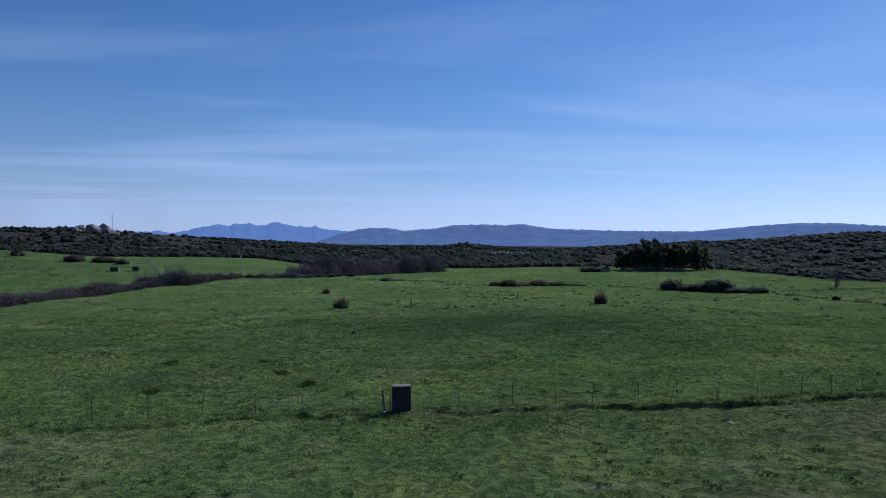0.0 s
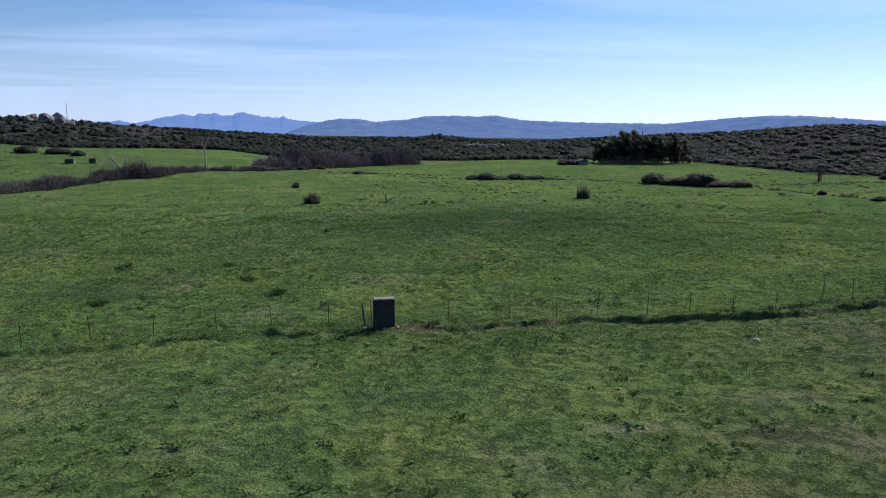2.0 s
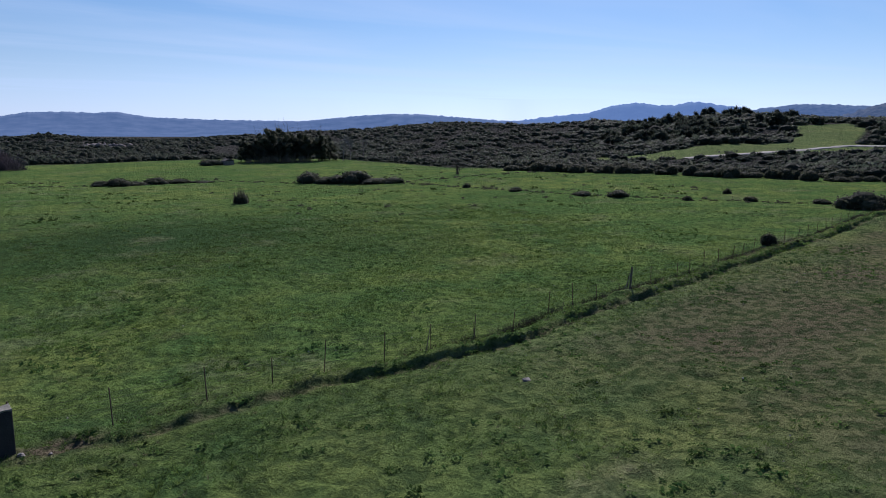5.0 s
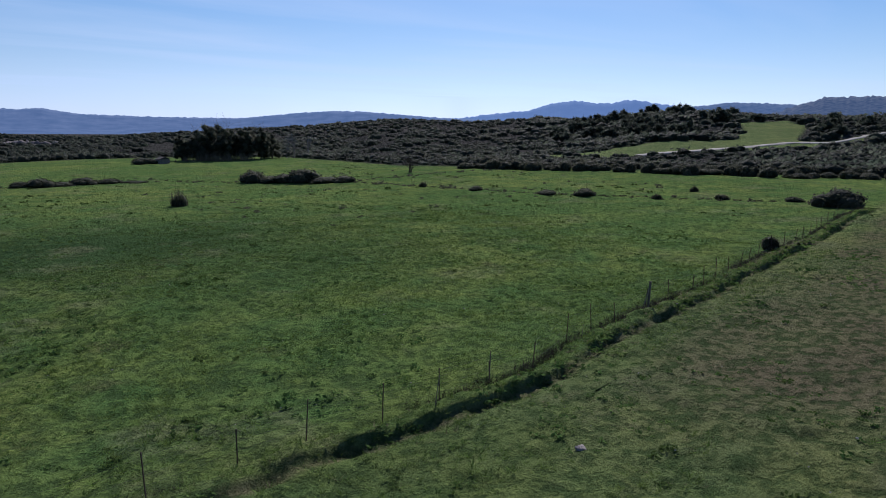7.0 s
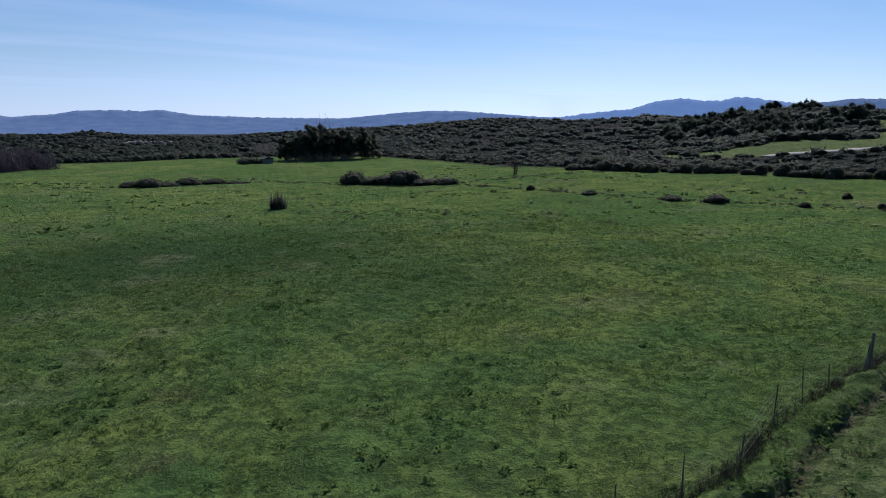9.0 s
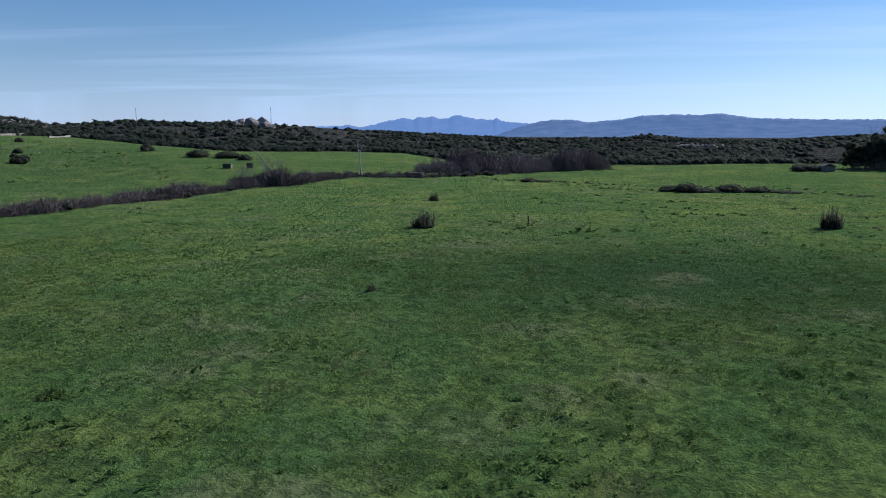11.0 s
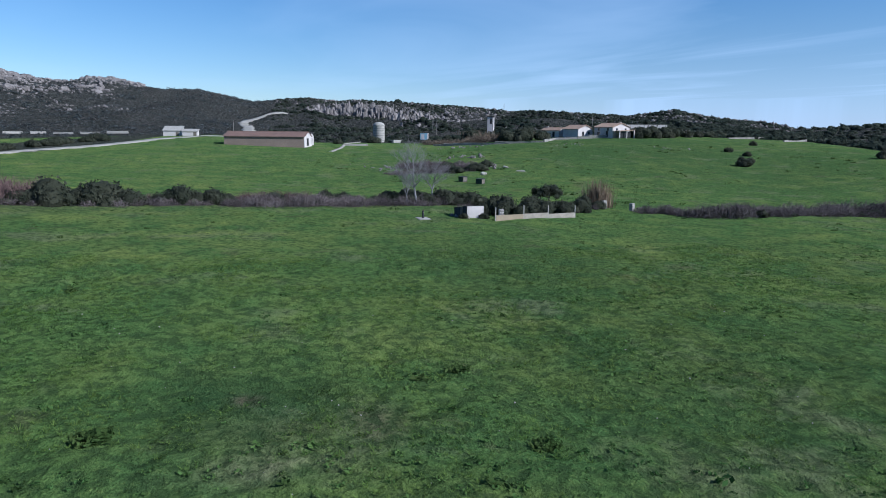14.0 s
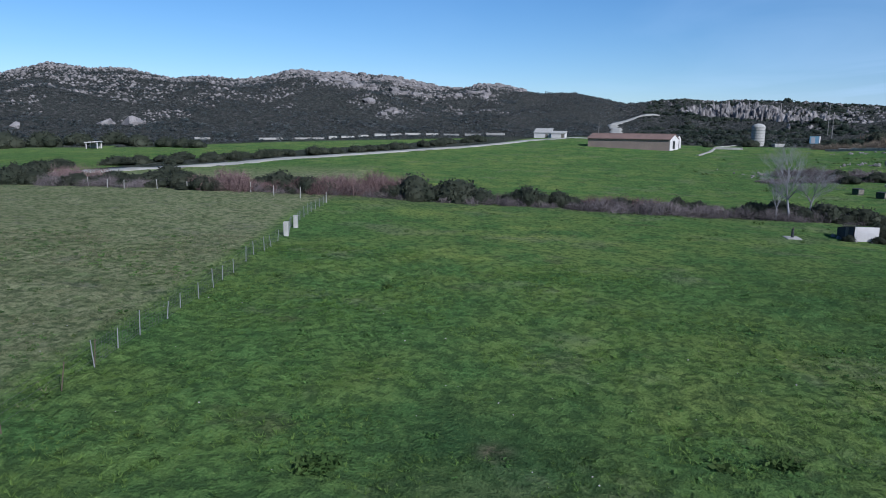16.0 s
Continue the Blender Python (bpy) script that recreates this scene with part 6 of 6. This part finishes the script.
# grey bramble mound with stones in the upper field, and the tan thicket by the farm wall
BRAMBLES = []
for k in range(2):
    bramble([(-164, 95), (-167, 105), (-166, 116)], 0.7, 2.4, 2.0, 1.6, 800 + k)
    bramble([(-175, 102), (-179, 112), (-174, 122)], 0.8, 2.4, 2.2, 1.8, 805 + k)
tagged(mesh_of("bramble_mound", *joined(BRAMBLES), BRAMBLE), "grey-brown bramble mound over fieldstones in the green field", "brambles", kind="stuff")
BRAMBLES = []
for k in range(3):
    bramble([(-256, 134), (-248, 144), (-242, 154), (-240, 160)], 0.9, 2.4, 4.2, 1.4, 810 + k)
    bramble([(-262, 168), (-250, 186)], 1.1, 2.4, 3.6, 1.4, 815 + k)
tagged(mesh_of("tan_thicket", *joined(BRAMBLES), leafy("tan_twigs", (0.13, 0.1, 0.075), (0.2, 0.16, 0.12), 0.1, 0.35, 0.0)), "tan leafless thicket behind the farm wall", "thicket", kind="stuff")
for k, (x, y, w, h) in enumerate(((-224, 228.5, 7, 3.6), (-226, 236, 6, 3.0))):
    root = tagged(thing("flowering_shrub", x, y, 40 * k), "large dark shrub dotted with pale blossom by the farm", "shrub", "flowering shrubs by the farm")
    scale = np.array([w / 2.1, w / 2.1, h / 1.05])
    v, f = shapes_mid[k + 4]
    mesh_of("leaves", v * scale, f, BUSH_LEAF).parent = root
    n = np.random.default_rng(830 + k)
    mesh_of("blossom", *leaf_cards(n, 150, skin(n, v * scale * 1.02, f, 900), 0.16), PALE_CONCRETE).parent = root
for k, (x, y, L, w) in enumerate(((-167.2, 127.4, 1.1, 0.6), (-158.3, 128.1, 1.7, 0.32), (-156.1, 116.8, 0.9, 0.7), (-172, 121, 1.3, 0.9))):
    n = np.random.default_rng(840 + k)
    ob = mesh_of("stone", *strewn(rocks_large, n, [0], [0], [w], [w], z=np.array([-0.05])), PALE_CONCRETE, True)
    ob.matrix_basis = pose(x, y, float(land(x, y)), 0, 0, 50 * k) @ Matrix.Diagonal((L / w, 1, 1, 1))
    tagged(ob, "pale boulder lying in the green field", "stone", "boulders in the upper field")
# low concrete hut by the dead tree, and a far white house on the plain
root = tagged(thing("low_hut", -45.6, 208.6, 10), "low grey concrete hut with a dark opening", "hut")
part("wall", box((3.4, 2.0, 1.25), (0, 0, -0.3), 0.05, wear=0.03), CONCRETE, root)
part("end_wall", box((0.25, 2.1, 1.3), (1.75, 0, -0.3), 0.03), PALE_CONCRETE, root, "pale end wall")
part("roof", box((3.8, 2.4, 0.12), (0.1, 0, 0.95), 0.03), OLD_WOOD, root)
part("opening", box((1.2, 0.1, 0.6), (-0.4, -1.01, 0.1)), DARK_OPENING, root)

# ---- grass
def sward(n, seed, x0, x1, y0, y1, near=True):
    g = np.random.default_rng(seed)
    x, y = g.uniform(x0, x1, n), g.uniform(y0, y1, n)
    return g, x, y


grass_shapes = [tuft_shape(np.random.default_rng(600 + k), 9, 0.75, 0.04) for k in range(8)]
rank_shapes = [mound_shape(np.random.default_rng(620 + k)) for k in range(6)]
g, x, y = sward(105000, 601, -58, 58, 10, 105)
d = side_of(FENCE, x, y)
k = np.array([noise.noise(Vector((p / 2.6, q / 2.6, 0.5))) + 0.6 * noise.noise(Vector((p / 9, q / 9, 2.5))) for p, q in zip(x, y)])
wanted = (k > -0.15) & (zones(x, y)[2] < 0.45)
x, y, d, k = x[wanted], y[wanted], d[wanted], k[wanted]
dry = (d < -2) & (g.uniform(0, 1, len(x)) < zones(x, y)[1])
h = g.uniform(0.07, 0.16, len(x)) * (0.9 + 0.6 * k)
dark_pick = ~dry & (g.uniform(0, 1, len(x)) < zones(x, y)[3] * 1.1)
for pick, material, name, label in ((~dry & ~dark_pick, BLADES, "grass_tufts", "short green tufts over the grazed pasture"), (dark_pick, DARK_BLADES, "dark_grass_tufts", "dark green tufts in the darker patches of the pasture"), (dry, DRY_BLADES, "dry_grass_tufts", "dry straw-coloured tufts in the poorer pasture")):
    tagged(mesh_of(name, *strewn(grass_shapes, g, x[pick], y[pick], h[pick] * 1.8, h[pick], 0.0), material), label, "grass", kind="stuff")
# small green tussocks, dark on their shaded side
small_shapes = [mound_shape(np.random.default_rng(660 + q), 10, 0.36, 0.75) for q in range(8)]
g, x, y = sward(34000, 605, -56, 60, 10, 120)
k = np.array([noise.noise(Vector((p / 5.4, q / 5.4, 8.5))) + 0.6 * noise.noise(Vector((p / 1.6, q / 1.6, 1.5))) for p, q in zip(x, y)])
wanted = k > 0.08
x, y, k = x[wanted], y[wanted], k[wanted]
w = (g.gamma(3.0, 0.03, len(x)) + 0.05) * (0.8 + 0.5 * k)
tagged(mesh_of("small_tussocks", *strewn(small_shapes, g, x, y, w, w * g.uniform(0.5, 0.9, len(x))), TUSSOCK), "small green tussocks left between grazed patches", "grass", kind="stuff")
# darker tussocks
g, x, y = sward(2600, 611, -95, 85, 10, 160)
k = np.array([noise.noise(Vector((p / 17, q / 17, 4.5))) for p, q in zip(x, y)])
keep = k > -0.05
x, y = x[keep], y[keep]
h = g.gamma(4, 0.022, len(x)) + 0.06
tagged(mesh_of("tussocks", *strewn(rank_shapes, g, x, y, h * 1.5, h), DARK_BLADES), "dark coarse tussocks dotted over the pasture", "grass", kind="stuff")
# rough grass on the bank along the fence, a dark tangle of weeds at the foot of the posts, and tussocks over the cut edge
g = np.random.default_rng(630)
p = np.concatenate([along([q for q in FENCE if q[0] > -30], 0.26, g, 0.3) + [0.05, s] for s in (-0.35, -0.6, -0.85, -1.05)])
n = len(p)
h = (g.gamma(4, 0.016, n) + 0.05) * (1 + 0.5 * smooth(p[:, 0], 15, 50))
brown = g.uniform(0, 1, n) < 0.15 + 0.3 * smooth(p[:, 0], 10, 40)
for pick, material, name in ((~brown, BLADES, "bank_grass"), (brown, DRY_BLADES, "bank_straw")):
    tagged(mesh_of(name, *strewn(grass_shapes, g, p[pick, 0], p[pick, 1], h[pick] * 1.5, h[pick]), material), "rough grass along the bank below the fence", "grass", kind="stuff")
p = along([q for q in FENCE if q[0] > -22], 0.06, g, 0.16) + [0, 0.0]
k = rough(p[:, 0], p[:, 1], 4.3) + 0.9 * smooth(p[:, 0], 0, 24) - 0.25
k = np.where(np.abs(p[:, 0] + 1.6) < 2.6, -1, k)
p = p[k > 0]; k = k[k > 0]
h = (0.1 + 0.16 * np.clip(k, 0, 1.2)) * g.uniform(0.5, 1.3, len(p))
tagged(mesh_of("fence_weeds", *strewn([tuft_shape(np.random.default_rng(640 + q), 22, 0.7, 0.016) for q in range(6)], g, p[:, 0], p[:, 1], h * 1.1, h * 1.5), WEEDS), "dark dead weeds tangled along the foot of the fence", "weeds", kind="stuff")
p = along([q for q in FENCE if q[0] > -20], 0.2, g, 0.13) + [0.1, -1.3]
k = 0.5 + rough(p[:, 0] + 3.3, p[:, 1], 2.2) + 0.5 * smooth(p[:, 0], 4, 20)
p = p[(k > 0.65) & (np.abs(p[:, 0] + 1.4) > 2.4)]
h = g.gamma(4, 0.02, len(p)) + 0.08
tagged(mesh_of("bank_tussocks", *strewn(small_shapes, g, p[:, 0], p[:, 1], h * 1.4, h * 0.9), TUSSOCK), "coarse tussocks hanging over the cut edge of the bank", "grass", kind="stuff")
# low dark shrubs on the bank, thicker to the east
p = np.concatenate([along([q for q in FENCE if q[0] > 48], 2.6, g, 0.3), along([(56, 53), (64, 55)], 0.9, g, 0.3)]) + [0, -0.35]
tagged(mesh_of("bank_shrubs", *strewn(shapes_mid, g, p[:, 0], p[:, 1], g.uniform(0.1, 0.24, len(p)), g.uniform(0.1, 0.22, len(p)), 0.05), BUSH_LEAF), "low dark shrubs growing under the fence", "shrubs", kind="stuff")
# rushes along the old ditches of the far pasture
p = np.concatenate([along([(40, 181), (54, 168)], 0.8, g, 0.9), along([(0, 187), (14, 183)], 0.9, g, 0.8), along([(69, 151), (75, 133), (77, 118), (81, 105), (87, 89), (92, 80), (96, 71), (93, 66)], 0.7, g, 0.6), along([(69, 151), (92, 156), (112, 150)], 1.0, g, 0.7), along([(-30, 214), (-8, 204), (10, 196), (38, 186)], 1.1, g, 1.4), np.stack([g.uniform(30, 110, 110), g.uniform(95, 175, 110)], 1)])
h = g.gamma(4, 0.06, len(p)) + 0.1
tagged(mesh_of("rushes", *strewn(rank_shapes, g, p[:, 0], p[:, 1], h * 1.3, h), BUSH_LEAF), "dark rushes along old ditches in the far pasture", "rushes", kind="stuff")
# spiny clumps close by
for k, (x, y, w, h) in enumerate(((-24.1, 62.0, 1.0, 0.45), (-15.8, 62.0, 0.9, 0.35), (-20.0, 47.5, 0.9, 0.45), (-9.6, 50.4, 0.9, 0.4), (-12.8, 55.5, 0.8, 0.35))):
    n = np.random.default_rng(700 + k)
    v, f = strewn(rank_shapes, n, n.normal(0, 0.22 * w, 16), n.normal(0, 0.22 * w, 16), h * n.uniform(0.7, 1.2, 16), h * n.uniform(0.7, 1.1, 16), z=np.zeros(16))
    ob = mesh_of("grass_clump", v, f, DARK_BLADES)
    ob.matrix_basis = pose(x, y, float(land(x, y)) - 0.02)
    tagged(ob, "dark clump of coarse leaves in short grass", "grass clump", "clumps in the pasture")
# dark tufts dotted over the upper field and the far pasture
g = np.random.default_rng(636)
x, y = np.concatenate([g.uniform(-215, -96, 1500), g.uniform(-10, 112, 700)]), np.concatenate([g.uniform(62, 240, 1500), g.uniform(92, 200, 700)])
k = rough(x, y, 13.0) + 0.6 * rough(x + 9.0, y, 4.0)
wanted = (k > 0.05) & (zones(x, y)[0] < 0.1)
x, y = x[wanted], y[wanted]
h = g.gamma(2.5, 0.09, len(x)) + 0.12
tagged(mesh_of("field_tussocks", *strewn(small_shapes, g, x, y, h * 1.3, h * 0.8), DARK_BLADES), "dark coarse tufts dotted over the distant fields", "grass", kind="stuff")
# broken stakes leaning along the bank
for k, (x, y, tip, r) in enumerate(((14.1, 42.9, (0.42, 0.3, 0.95), 0.02), (17.5, 44.0, (0.16, 0.1, 1.35), 0.022), (24.6, 45.7, (0.5, 0.35, 0.5), 0.018))):
    root = tagged(thing("broken_stake", x, y), "thin broken stake leaning over the grassy bank", "stake", "broken stakes on the bank")
    part("shaft", rod((0, 0, -0.2), tip, r, r * 0.8, 6), OLD_WOOD, root)
# white specks: small stones and early daisies
g, x, y = sward(500, 641, -40, 45, 12, 100)
tagged(mesh_of("pale_specks", *strewn(rocks_small, g, x, y, g.gamma(3, 0.007, len(x)) + 0.01, z=land(x, y) + 0.05), PALE_CONCRETE), "tiny pale stones strewn through the grass", "stones", kind="stuff")
